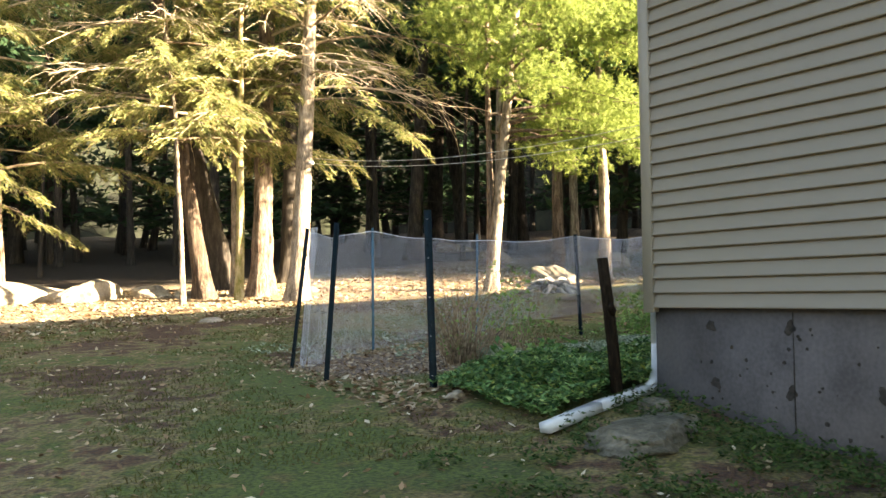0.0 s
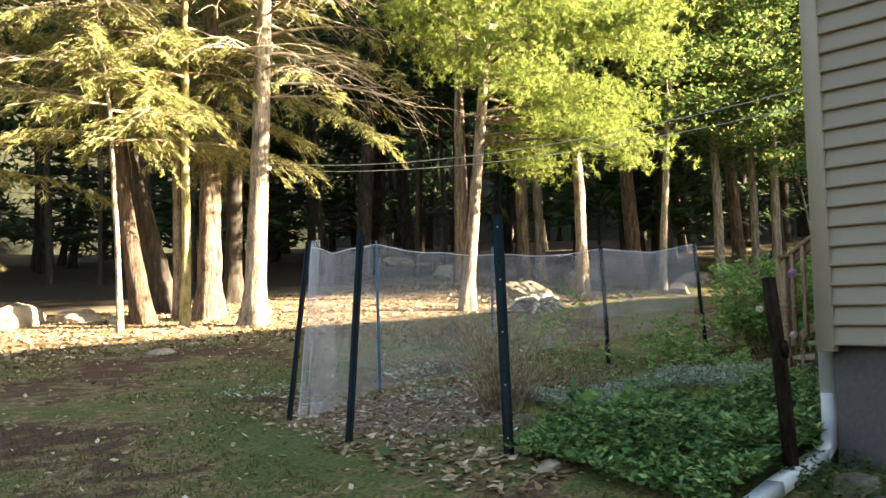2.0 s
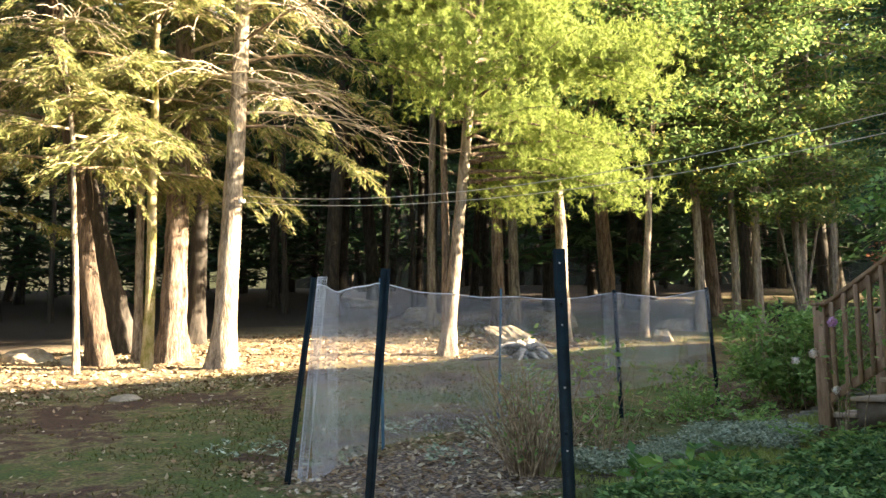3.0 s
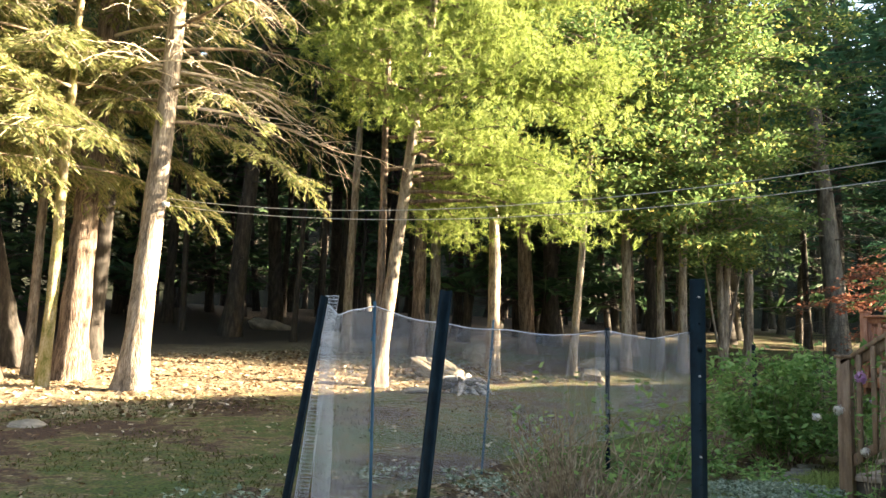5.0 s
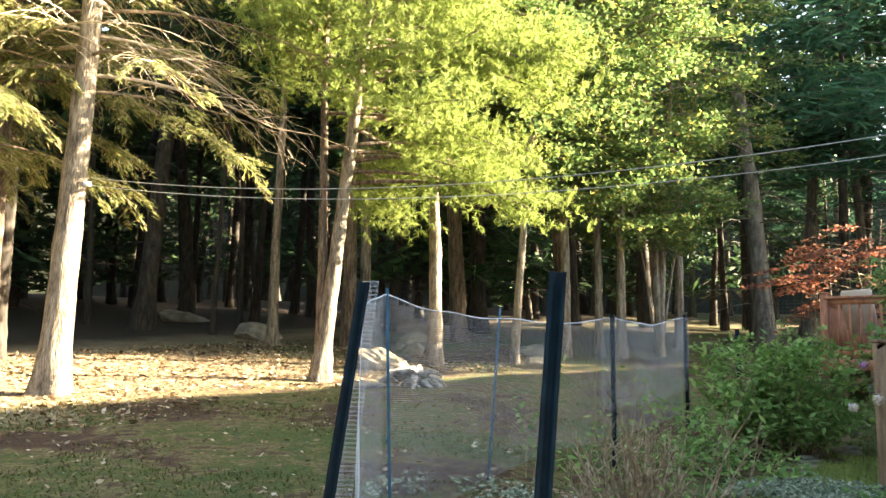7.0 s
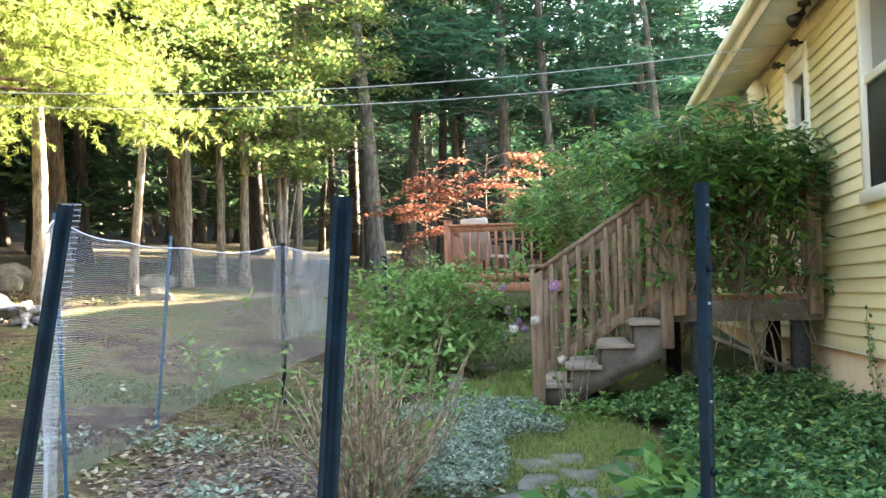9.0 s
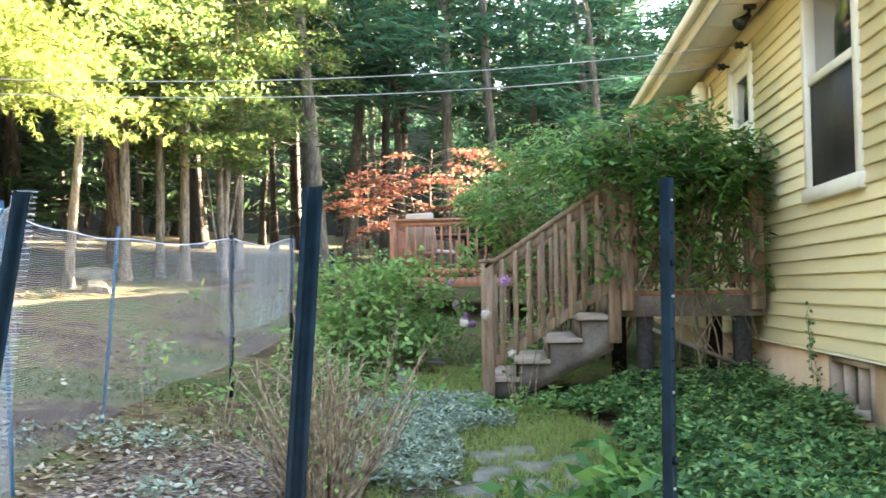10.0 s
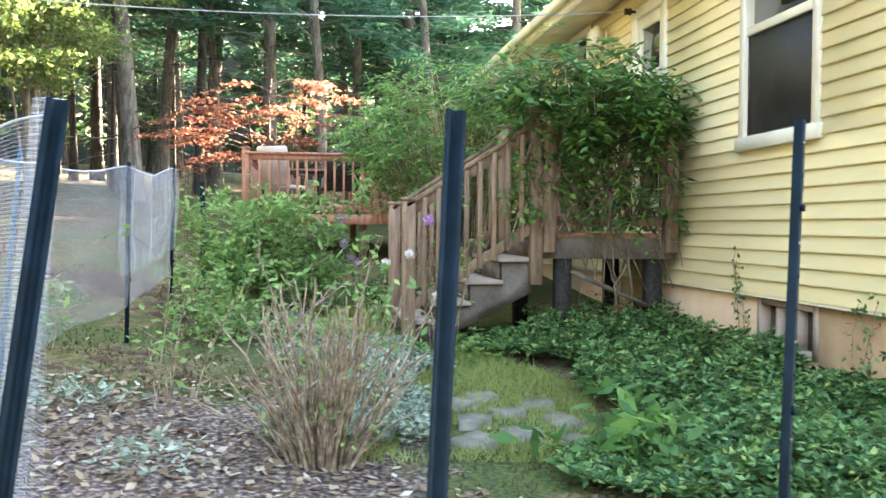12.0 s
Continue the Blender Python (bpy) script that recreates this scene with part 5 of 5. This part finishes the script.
h = np.array([ground(x, y) + 0.06 + (0.14 + 0.1 * noise.noise((x * 2.2, y * 2.2, 0)) + 0.11 * noise.noise((x * 6.5, y * 6.5, 2))) * min(1.0, max(0.1, (5.95 - y) / 0.5)) * rng.uniform(0.3, 1.25) * min(1.0, max(0.2, (x - 3.6) / 0.6)) for x, y in b])
scatter_leaves("ground_cover", np.c_[b, h], 0.023, M_BEDLEAF, "dense dark green groundcover filling the bed beside the house", "groundcover", 6, whorl=5)
b = area_points(rng, 9000, 5.2, 8.0, 6.15, 7.4, lambda x, y: noise.noise((x * 1.4, y * 1.8, 7.0)) + 0.55 - abs(y - 6.78) * 1.6 > 0)
h = np.array([ground(x, y) + rng.uniform(0.02, 0.11) for x, y in b])
scatter_leaves("silver_ground_cover", np.c_[b, h], 0.017, M_SILVER, "low silvery grey groundcover beside the path", "groundcover", 7, whorl=4)
b = area_points(rng, 3800, 7.2, 13.5, 5.6, 8.4, lambda x, y: noise.noise((x * 0.9, y * 1.1, 2.0)) > 0.12 and not (7.9 < x < 9.3 and y < 6.5))
h = np.array([ground(x, y) + rng.uniform(0.02, 0.16) for x, y in b])
scatter_leaves("low_weeds", np.c_[b, h], 0.03, M_SHRUB, "low mixed green weeds along the path", "weeds", 8, whorl=4)
b = area_points(rng, 1500, 3.6, 6.5, 7.4, 9.2, lambda x, y: noise.noise((x * 1.6, y * 1.6, 5.0)) > 0.2)
h = np.array([ground(x, y) + rng.uniform(0.01, 0.12) for x, y in b])
scatter_leaves("garden_weeds", np.c_[b, h], 0.024, M_SILVER, "pale weeds in the mulch by the net", "weeds", 9, whorl=4)


def stem_clump(name, at, n, height, spread, seed, label, mat, leaf_mat=None, leaf_n=0, leaf_size=0.03, category="shrub", thick=0.005, flowers=None):
    """A clump of thin stems fanning from one root, with or without leaves and flowers."""
    rng = np.random.default_rng(seed)
    t = thing(name, label, category, at=(*at, ground(*at)))
    g, tips = Geo(), []
    for i in range(n):
        a, k = rng.uniform(0, 6.28), rng.uniform(0, 1) ** 0.6
        L = height * rng.uniform(0.35, 1.2)
        o = np.array((math.cos(a), math.sin(a), 0)) * k * spread * 0.28
        e = o * 1.0 + np.array((math.cos(a) * k * spread * rng.uniform(0.3, 0.9), math.sin(a) * k * spread * rng.uniform(0.3, 0.9), L))
        f = np.linspace(0, 1, 6)[:, None]
        p = o + (e - o) * f + np.array((0, 0, 1.0)) * (0.08 * L * np.sin(f * 3.14)) + np.cumsum(rng.normal(size=(6, 3)), 0) * 0.03 * L
        p[0] = o - (0, 0, 0.05)
        g.tube(p, np.linspace(thick, thick * 0.3, 6), 4, False)
        tips.append(p)
        if i % 2 == 0:
            q = limb(rng, p[3], rng.uniform(0, 6.28), L * 0.35, 0.9, 0.1, 4, 0.2)
            g.tube(q, np.linspace(thick * 0.5, thick * 0.25, 4), 3, False)
            tips.append(np.concatenate([q, q[-2:]]))
    part("stem_work", g, mat, t, kind="stuff")
    if leaf_n:
        tips = np.array(tips)
        i, f = rng.integers(0, len(tips), leaf_n), rng.uniform(1.2, 4.99, leaf_n)
        j = f.astype(int)
        c = tips[i, j] + (tips[i, j + 1] - tips[i, j]) * (f - j)[:, None] + rng.normal(size=(leaf_n, 3)) * leaf_size
        d = rand_dirs(rng, leaf_n, 0.6)
        w = np.cross(d, np.array((0, 0, 1.0)) + rng.normal(size=d.shape) * 0.5)
        w /= np.linalg.norm(w, axis=1)[:, None] + 1e-9
        s = rng.uniform(0.6, 1.3, (leaf_n, 1)) * leaf_size
        part("foliage", Geo().leaves(c + d * s, d * s, w * s * 0.5), leaf_mat, t)
    if flowers:
        for (fx, fy, fz), fr, fm in flowers:
            m = 90
            d = rand_dirs(rng, m)
            c = np.array((fx, fy, fz)) + d * fr * rng.uniform(0.5, 1, (m, 1))
            part("flower_head", Geo().leaves(c, cross_dirs(rng, d) * fr * 0.3, cross_dirs(rng, d) * fr * 0.3), fm, t, "rounded head of small petals")
    return t


stem_clump("dry_bush", (5.05, 7.12), 110, 0.64, 0.52, 61, "clump of bare dry brown stems in the mulch", M_STEM, M_SHRUB, 260, 0.02, thick=0.0085)
stem_clump("twiggy_bush", (5.75, 7.05), 16, 0.85, 0.55, 62, "sparse twiggy bush with few yellow-green leaves", M_STEM, M_SHRUB, 210, 0.032)
stem_clump("twiggy_bush", (6.0, 7.9), 7, 0.85, 0.5, 63, "thin sapling with sparse leaves by the net", M_STEM, M_SHRUB, 60, 0.035)
stem_clump("sapling", (6.9, 8.75), 2, 1.25, 0.12, 64, "single thin sapling with a tuft of leaves above the net", M_STEM, M_SHRUB, 60, 0.04)
stem_clump("flowering_shrub", (9.9, 7.6), 90, 1.0, 0.98, 65, "leafy green shrub with pink flower heads", M_STEM, M_SHRUB, 7500, 0.042, flowers=[((0.35, -0.75, 0.62), 0.055, M_PINK), ((0.5, -0.82, 0.5), 0.06, M_PINK), ((0.2, -0.7, 0.86), 0.05, M_PINK), ((0.6, -0.9, 0.42), 0.05, M_PINK)])
stem_clump("small_shrub", (8.3, 7.9), 24, 0.5, 0.7, 66, "low leafy shrub by the net", M_STEM, M_SHRUB, 1100, 0.03)
stem_clump("tall_phlox", (7.85, 6.2), 7, 1.0, 0.5, 67, "tall stems with white flowers beside the stairs", M_STEM, M_SHRUB, 90, 0.035,
           flowers=[((0.05, 0.1, 0.98), 0.05, M_PINK), ((0.0, 0.25, 0.72), 0.045, M_WHITE), ((-0.05, 0.05, 0.42), 0.04, M_WHITE), ((0.02, 0.42, 0.66), 0.04, M_WHITE)])
stem_clump("day_lily", (4.9, 5.75), 26, 0.28, 0.5, 68, "strap-leaved green plants at the bed edge", M_VINE, M_VINE, 240, 0.06)
def feather_bush():
    rng = np.random.default_rng(69)
    at = (11.0, 5.5)
    t = thing("tall_bush", "tall dense bush with feathery green leaves between landing and deck", "shrub", at=(*at, ground(*at)))
    g, base, out = Geo(), [], []
    for i in range(120):
        a, k = rng.uniform(0, 6.28), rng.uniform(0, 1) ** 0.6
        o = np.array((math.cos(a), math.sin(a), 0)) * k * 0.4
        p = limb(rng, o, a, 1.0 * k + 0.1, 0.0, 0.0, 8, 0.2)
        top = (2.65 - 0.75 * k * k) * rng.uniform(0.75, 1.06)
        f = np.linspace(0, 1, 8)
        p[:, 2] = -0.05 + top * np.sin(f * 1.75) / math.sin(1.57) * (0.98 if k > 0.5 else 1.0)
        g.tube(p, np.linspace(0.011, 0.003, 8), 4, False)
        for m in range(15):
            q = rng.uniform(2.2, 6.99)
            b0 = p[int(q)] + (p[int(q) + 1] - p[int(q)]) * (q % 1)
            base.append(b0)
            aa = rng.uniform(0, 6.28)
            out.append((math.cos(aa) + math.cos(a) * 0.6, math.sin(aa) + math.sin(a) * 0.6, rng.normal() * 0.3 + 0.25))
    part("stem_work", g, M_STEM, t, kind="stuff")
    leaf = Geo()
    pinnate(leaf, rng, np.array(base), np.array(out), 0.3, 5, 0.048, 0.36)
    part("foliage", leaf, M_FEATHER, t)


feather_bush()


def red_maple():
    """A small Japanese maple: thin forked stems and flat tiers of red leaves that reach outwards."""
    rng = np.random.default_rng(120)
    at = (19.6, 8.05)
    t = thing("japanese_maple", "small Japanese maple with flat tiers of red-orange leaves", "tree", at=(*at, ground(*at)))
    wood, c, s = Geo(), [], []
    for lx, ly, h, r in ((0.1, -0.15, 3.1, 0.05), (0.2, -0.75, 3.05, 0.035), (-0.2, 0.5, 2.6, 0.035)):
        ln = trunk_line(rng, h, (lx, ly), 0.03)
        part("trunk", trunk_geo(rng, ln, trunk_radii(ln[:, 2], r, h, 1.3), 8, 20), M_BARK, t, smooth=True)
        for i in range(15):
            z = 1.35 + (h - 1.4) * (i + rng.uniform()) / 15
            az = rng.uniform(0, 6.28)
            high = (z - 1.3) / 1.5
            L = rng.uniform(0.7, 1.35) * (1.15 + 0.75 * math.sin(az) * (1.2 - high) + 0.35 * max(0.0, -math.sin(az)) * high)
            p = limb(rng, at_height(ln, z), az, L, rng.uniform(0.25, 0.5) + 0.25 * max(0.0, -math.sin(az)), rng.uniform(0.3, 0.6), 7, 0.15)
            wood.tube(p, np.linspace(0.014, 0.004, 7), 4, False)
            for k in range(int(7 * L)):
                f = rng.uniform(0.45, 1.0)
                o = np.array([np.interp(f * 6, np.arange(7), p[:, j]) for j in range(3)])
                q = limb(rng, o, az + rng.normal() * 0.8, rng.uniform(0.2, 0.5), 0.05, rng.uniform(0.15, 0.45), 4, 0.1)
                wood.tube(q, np.linspace(0.005, 0.002, 4), 3, False)
                m = 11
                ff = rng.uniform(0.2, 3, m)
                c.append(np.stack([np.interp(ff, np.arange(4), q[:, j]) for j in range(3)], 1) + rng.normal(size=(m, 3)) * (0.07, 0.07, 0.018))
    part("twig_work", wood, M_BARK, t, kind="stuff")
    c = np.concatenate(c)
    d = rand_dirs(rng, len(c), 0.25) + (0, 0, -0.2)
    w = np.cross(d, np.array((0, 0, 1.0)) + rng.normal(size=c.shape) * 0.45)
    w /= np.linalg.norm(w, axis=1)[:, None] + 1e-9
    q = rng.uniform(0.6, 1.25, (len(c), 1)) * 0.048
    part("crown", Geo().leaves(c, d * q, w * q * 0.6), M_RED, t)


red_maple()


def vine_on_rail():
    """A heavy climber: twisted stems up the landing rail, compound leaves heaped over it and trailing tips."""
    rng = np.random.default_rng(91)
    t = thing("climbing_vine", "thick green vine with compound leaves heaped over the landing railing", "vine", at=(SX0 - 0.02, 4.9, 1.0))
    g, base, out = Geo(), [], []
    for i in range(64):
        y0 = rng.uniform(-0.6, 0.55)
        p = [np.array((rng.normal() * 0.06, y0, -0.25 if i % 12 == 0 else 0.62))]
        top = 1.42 + 0.2 * math.exp(-((y0 - 0.05) / 0.4) ** 2) + 0.25 * noise.noise((y0 * 3.0, 0, 4.4)) + rng.normal() * 0.1
        while p[-1][2] < top and len(p) < 14:
            p.append(p[-1] + np.array((rng.normal() * 0.05, rng.normal() * 0.06, rng.uniform(0.1, 0.22))))
        over = rng.uniform(-0.6, 3.7)
        for k in range(5):
            p.append(p[-1] + np.array((math.cos(over) * -0.09, math.sin(over) * 0.09, 0.06 - 0.045 * k)) + rng.normal(size=3) * 0.02)
        p = np.array(p)
        g.tube(p, np.linspace(0.009, 0.003, len(p)), 4, False)
        for m in range(24):
            q = rng.uniform(0, 1) ** 0.65 * (len(p) - 1.01)
            b0 = p[int(q)] + (p[int(q) + 1] - p[int(q)]) * (q % 1)
            if b0[2] < 0.6 + 0.25 * noise.noise((b0[1] * 5, 0, 1.0)) + (0.2 if rng.uniform() < 0.4 else 0.0):
                continue
            aa = rng.uniform(0, 6.28)
            if noise.noise((b0[0] * 4, b0[1] * 4, b0[2] * 4)) < -0.12:
                continue
            base.append(b0 + rng.normal(size=3) * 0.06)
            out.append((math.cos(aa) - 0.35, math.sin(aa), rng.normal() * 0.3 + 0.1))
    for i in range(16):
        y0 = rng.uniform(-0.6, 0.5)
        p = limb(rng, np.array((-0.08, y0, rng.uniform(0.5, 1.0))), rng.uniform(1.5, 4.8), rng.uniform(0.15, 0.4), 0.2, rng.uniform(1.5, 3.0), 7, 0.3)
        g.tube(p, 0.0035, 4, False)
    part("stem_work", g, M_TWIG, t, kind="stuff")
    leaf = Geo()
    pinnate(leaf, rng, np.array(base), np.array(out), 0.3, 4, 0.05, 0.45, 0.5)
    part("foliage", leaf, M_VINE, t)


vine_on_rail()


def wall_vine(x, z0, height, seed):
    """A thin creeper on the wall: wandering stems close to the siding with few leaves."""
    rng = np.random.default_rng(seed)
    t = thing("wall_creeper", "thin dry creeper clinging to the house wall", "vine", "creepers on the wall", at=(x, HY1 + 0.03, z0))
    for k in range(3):
        p = np.array([(rng.normal() * 0.05, 0.0, -0.1)])
        for i in range(9):
            p = np.vstack([p, p[-1] + (rng.normal() * 0.045, 0, height / 9 * rng.uniform(0.6, 1.2))])
        part("stem", Geo().tube(p, np.linspace(0.005, 0.002, 10), 4, False), M_STEM, t)
        c = p[rng.integers(2, 10, 26)] + rng.normal(size=(26, 3)) * (0.04, 0.008, 0.04)
        d = rand_dirs(rng, 26)
        part("foliage", Geo().leaves(c, d * 0.02, cross_dirs(rng, d) * 0.012), M_BEDLEAF, t)


wall_vine(6.95, 0.85, 0.75, 1)
wall_vine(5.62, 0.8, 0.6, 2)
wall_vine(5.2, 0.75, 0.5, 3)

# flagstones of the garden path
rng = np.random.default_rng(31)
STONES = [(5.35 + 0.36 * (i % 3) + 0.12 * (i // 3 % 2) + rng.normal() * 0.03, 5.9 + 0.25 * (i // 3) + rng.normal() * 0.03) for i in range(9)]
STONES += [(6.6 + 0.36 * i + rng.normal() * 0.05, 6.72 + 0.05 * i + rng.choice([-0.16, 0.16])) for i in range(16)]
for x, y in STONES:
    n = 6
    a = np.linspace(0, 6.28, n, endpoint=False) + rng.normal(size=n) * 0.28
    r = rng.uniform(0.1, 0.2, n)
    top = [(math.cos(t) * q, math.sin(t) * q * 0.75, 0.012) for t, q in zip(a, r)]
    low = [(p[0] * 1.06, p[1] * 1.06, -0.05) for p in top]
    g = Geo()
    g.add(top + low, np.array([(k, n + k, n + (k + 1) % n, (k + 1) % n) for k in range(n)]))
    g.f.append(np.arange(n)[None])
    single("flagstone", g, M_FLAG, "irregular grey flagstone sunk in the garden path", "stone", "path flagstones", at=pose(x, y, ground(x, y) + 0.012, rng.normal() * 2, rng.normal() * 2, 0))

b = area_points(rng, 5200, 2.6, 4.6, 1.2, 4.3, lambda x, y: x > 4.2 - 0.6 * abs(noise.noise((x * 2, y * 2, 1))) or noise.noise((x * 2.5, y * 2.5, 3.0)) > 0.12)
h = np.array([ground(x, y) + rng.uniform(0.0, 0.09) for x, y in b])
scatter_leaves("foundation_weeds", np.c_[b, h], 0.017, M_WEED, "small weeds at the foot of the foundation", "weeds", 10, whorl=4)

# root stump
rng = np.random.default_rng(41)
st = thing("root_stump", "silvery weathered root stump lying in the lawn", "stump", at=(11.5, 13.2, ground(11.5, 13.2)))
g = Geo()
for i in range(22):
    a = rng.uniform(0, 6.28)
    p = limb(rng, np.array((0, 0, 0.1)) + rng.normal(size=3) * (0.12, 0.1, 0.05), a, rng.uniform(0.25, 0.6), rng.uniform(0.1, 0.9), rng.uniform(0.4, 1.0), 6, 0.25)
    part("root", Geo().tube(p, np.linspace(0.07, 0.012, 6), 6), M_DEADWOOD, st)

# ---- grass and fallen leaves ----
rng = np.random.default_rng(51)
n = 70000
r, a = rng.uniform(3.0, 15.0, n) ** 1.0, rng.uniform(-0.05, 1.75, n)
x, y = 0.4 + r * np.cos(a), 1.0 + r * np.sin(a)
ok = ~((x > 4.35) & (y < 5.8)) & (y < 15.2)
ok &= np.array([noise.noise((p * 0.7, q * 0.7, 1.0)) > 0.0 for p, q in zip(x, y)])
ok &= ~((x > 3.9) & (x < 6.2) & (y > 6.7) & (y < 8.5))
x, y = x[ok], y[ok]
c = np.stack([x, y, [ground(p, q) for p, q in zip(x, y)]], 1)
d = rng.normal(size=c.shape) * (0.5, 0.5, 0.2) + (0, 0, 1)
d *= rng.uniform(0.012, 0.04, (len(c), 1)) * np.where(c[:, 1:2] < 3.4, 0.6, 1.0)
single("grass", Geo().blades(c, d, cross_dirs(rng, d) * (0.0022 + 0.0003 * np.linalg.norm(c[:, :2], axis=1))[:, None]), M_GRASS, "short thin grass blades on the lawn", "grass", kind="stuff")


rng = np.random.default_rng(52)
b = area_points(rng, 34000, 5.0, 10.0, 5.5, 7.4, lambda x, y: 5.75 + 0.2 * math.sin(x * 1.7) < y < 7.2 and not (x > 7.9 and x < 9.3 and y < 6.5) and noise.noise((x * 1.3, y * 1.3, 4.0)) > -0.35 and (rng.uniform() < 0.3 or all((x - p) ** 2 + ((y - q) / 0.75) ** 2 > 0.021 for p, q in STONES)))
c = np.c_[b, [ground(x, y) for x, y in b]]
d = (rng.normal(size=c.shape) * (0.5, 0.5, 0.2) + (0, 0, 1)) * rng.uniform(0.02, 0.07, (len(c), 1))
single("path_grass", Geo().blades(c, d, cross_dirs(rng, d) * 0.0032), M_PATHGRASS, "bright green grass growing over the path", "grass", kind="stuff")


def fallen(name, n, x0, x1, y0, y1, size, keep, seed, label):
    rng = np.random.default_rng(seed)
    p = area_points(rng, n, x0, x1, y0, y1, keep)
    z = np.array([ground(x, y) for x, y in p])
    c = np.c_[p, z + 0.012]
    d = rand_dirs(rng, len(c), 0.3)
    w = np.cross(d, np.array((0, 0, 1.0)) + rng.normal(size=c.shape) * 0.35)
    w /= np.linalg.norm(w, axis=1)[:, None] + 1e-9
    s = rng.uniform(0.6, 1.4, (len(c), 1)) * size
    single(name, Geo().leaves(c, d * s, w * s * 0.6), M_FALLEN, label, "fallen leaves", kind="stuff")


fallen("fallen_leaves", 16000, -3, 16, 12.2, 21, 0.045, lambda x, y: y > 13.2 + 0.05 * x + 1.6 * noise.noise((x * 0.5, y * 0.5, 0)), 1, "dry tan leaves strewn under the trees")
fallen("lawn_leaves", 5200, -2, 10, 2, 14, 0.026, lambda x, y: not (x > 4.35 and y < 6.0), 2, "scattered dry leaves on the lawn")
fallen("bed_litter", 2600, 3.4, 6.6, 6.5, 8.7, 0.026, lambda x, y: noise.noise((x, y, 9.0)) > -0.3, 3, "dry leaf litter and bark in the garden bed")
fallen("edge_litter", 900, 3.2, 4.5, 5.2, 7.0, 0.035, lambda x, y: abs(x - 3.55) < 0.35, 4, "dry leaves caught along the bed edge")

# ---- pieces of the house walls ----
for y, z in ((3.75, 1.1), (3.18, 1.1), (3.18, 0.72), (3.72, 0.74), (2.62, 0.75)):
    g = Geo()
    g.add([(HX0 + 0.026, y + 0.034 * math.cos(t) * (1 + 0.4 * math.sin(3 * t + y * 9)), z + 0.042 * math.sin(t) * (1 + 0.35 * math.sin(2 * t + y * 7))) for t in np.linspace(0, 6.28, 12, endpoint=False)], [np.arange(12)[::-1]])
    part("tie_mark", g, M_STAIN_SHADE, found_g, "rusty form-tie mark")
rng = np.random.default_rng(95)
for i in range(46):
    y, z, r = rng.uniform(1.9, 4.0), rng.uniform(0.45, 1.12), rng.uniform(0.004, 0.014)
    g = Geo()
    g.add([(HX0 + 0.0262, y + r * math.cos(t) * rng.uniform(0.7, 1.3), z + r * math.sin(t) * rng.uniform(0.7, 1.3)) for t in np.linspace(0, 6.28, 8, endpoint=False)], [np.arange(8)[::-1]])
    part("pit_mark", g, M_STAIN_SHADE, found_g)
for y in (3.16, 2.58):
    part("form_seam", Geo().box(HX0 + 0.026, HX0 + 0.0305, y - 0.003, y + 0.003, 0.5, SILL - 0.02), M_STAIN_SHADE, found_g)
gable_lap = lap_mesh("siding_board", M_GABLE_SHADE, False)
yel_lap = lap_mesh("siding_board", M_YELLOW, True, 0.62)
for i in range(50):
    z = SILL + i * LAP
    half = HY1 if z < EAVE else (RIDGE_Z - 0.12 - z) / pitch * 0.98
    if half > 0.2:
        siding_board((HX0, -min(half, HY1) if z >= EAVE else HY0, z), (0, 1, 0), (half + min(half, HY1)) if z >= EAVE else HY1 - 0.06 - HY0, (-1, 0, 0), gable_lap, wall_g)
for i in range(26):
    z = SILL + i * LAP
    spans = [(HX0 + 0.05, HX1)]
    for w in (WIN, DOOR, FARWIN):
        if z + LAP > w[2] and z < w[3]:
            spans = [s for a, b in spans for s in ([(a, w[0]), (w[1], b)] if a < w[0] and b > w[1] else [(a, b)])]
    for a, b in spans:
        siding_board((a, HY1, z), (1, 0, 0), b - a, (0, 1, 0), yel_lap, wall_b)
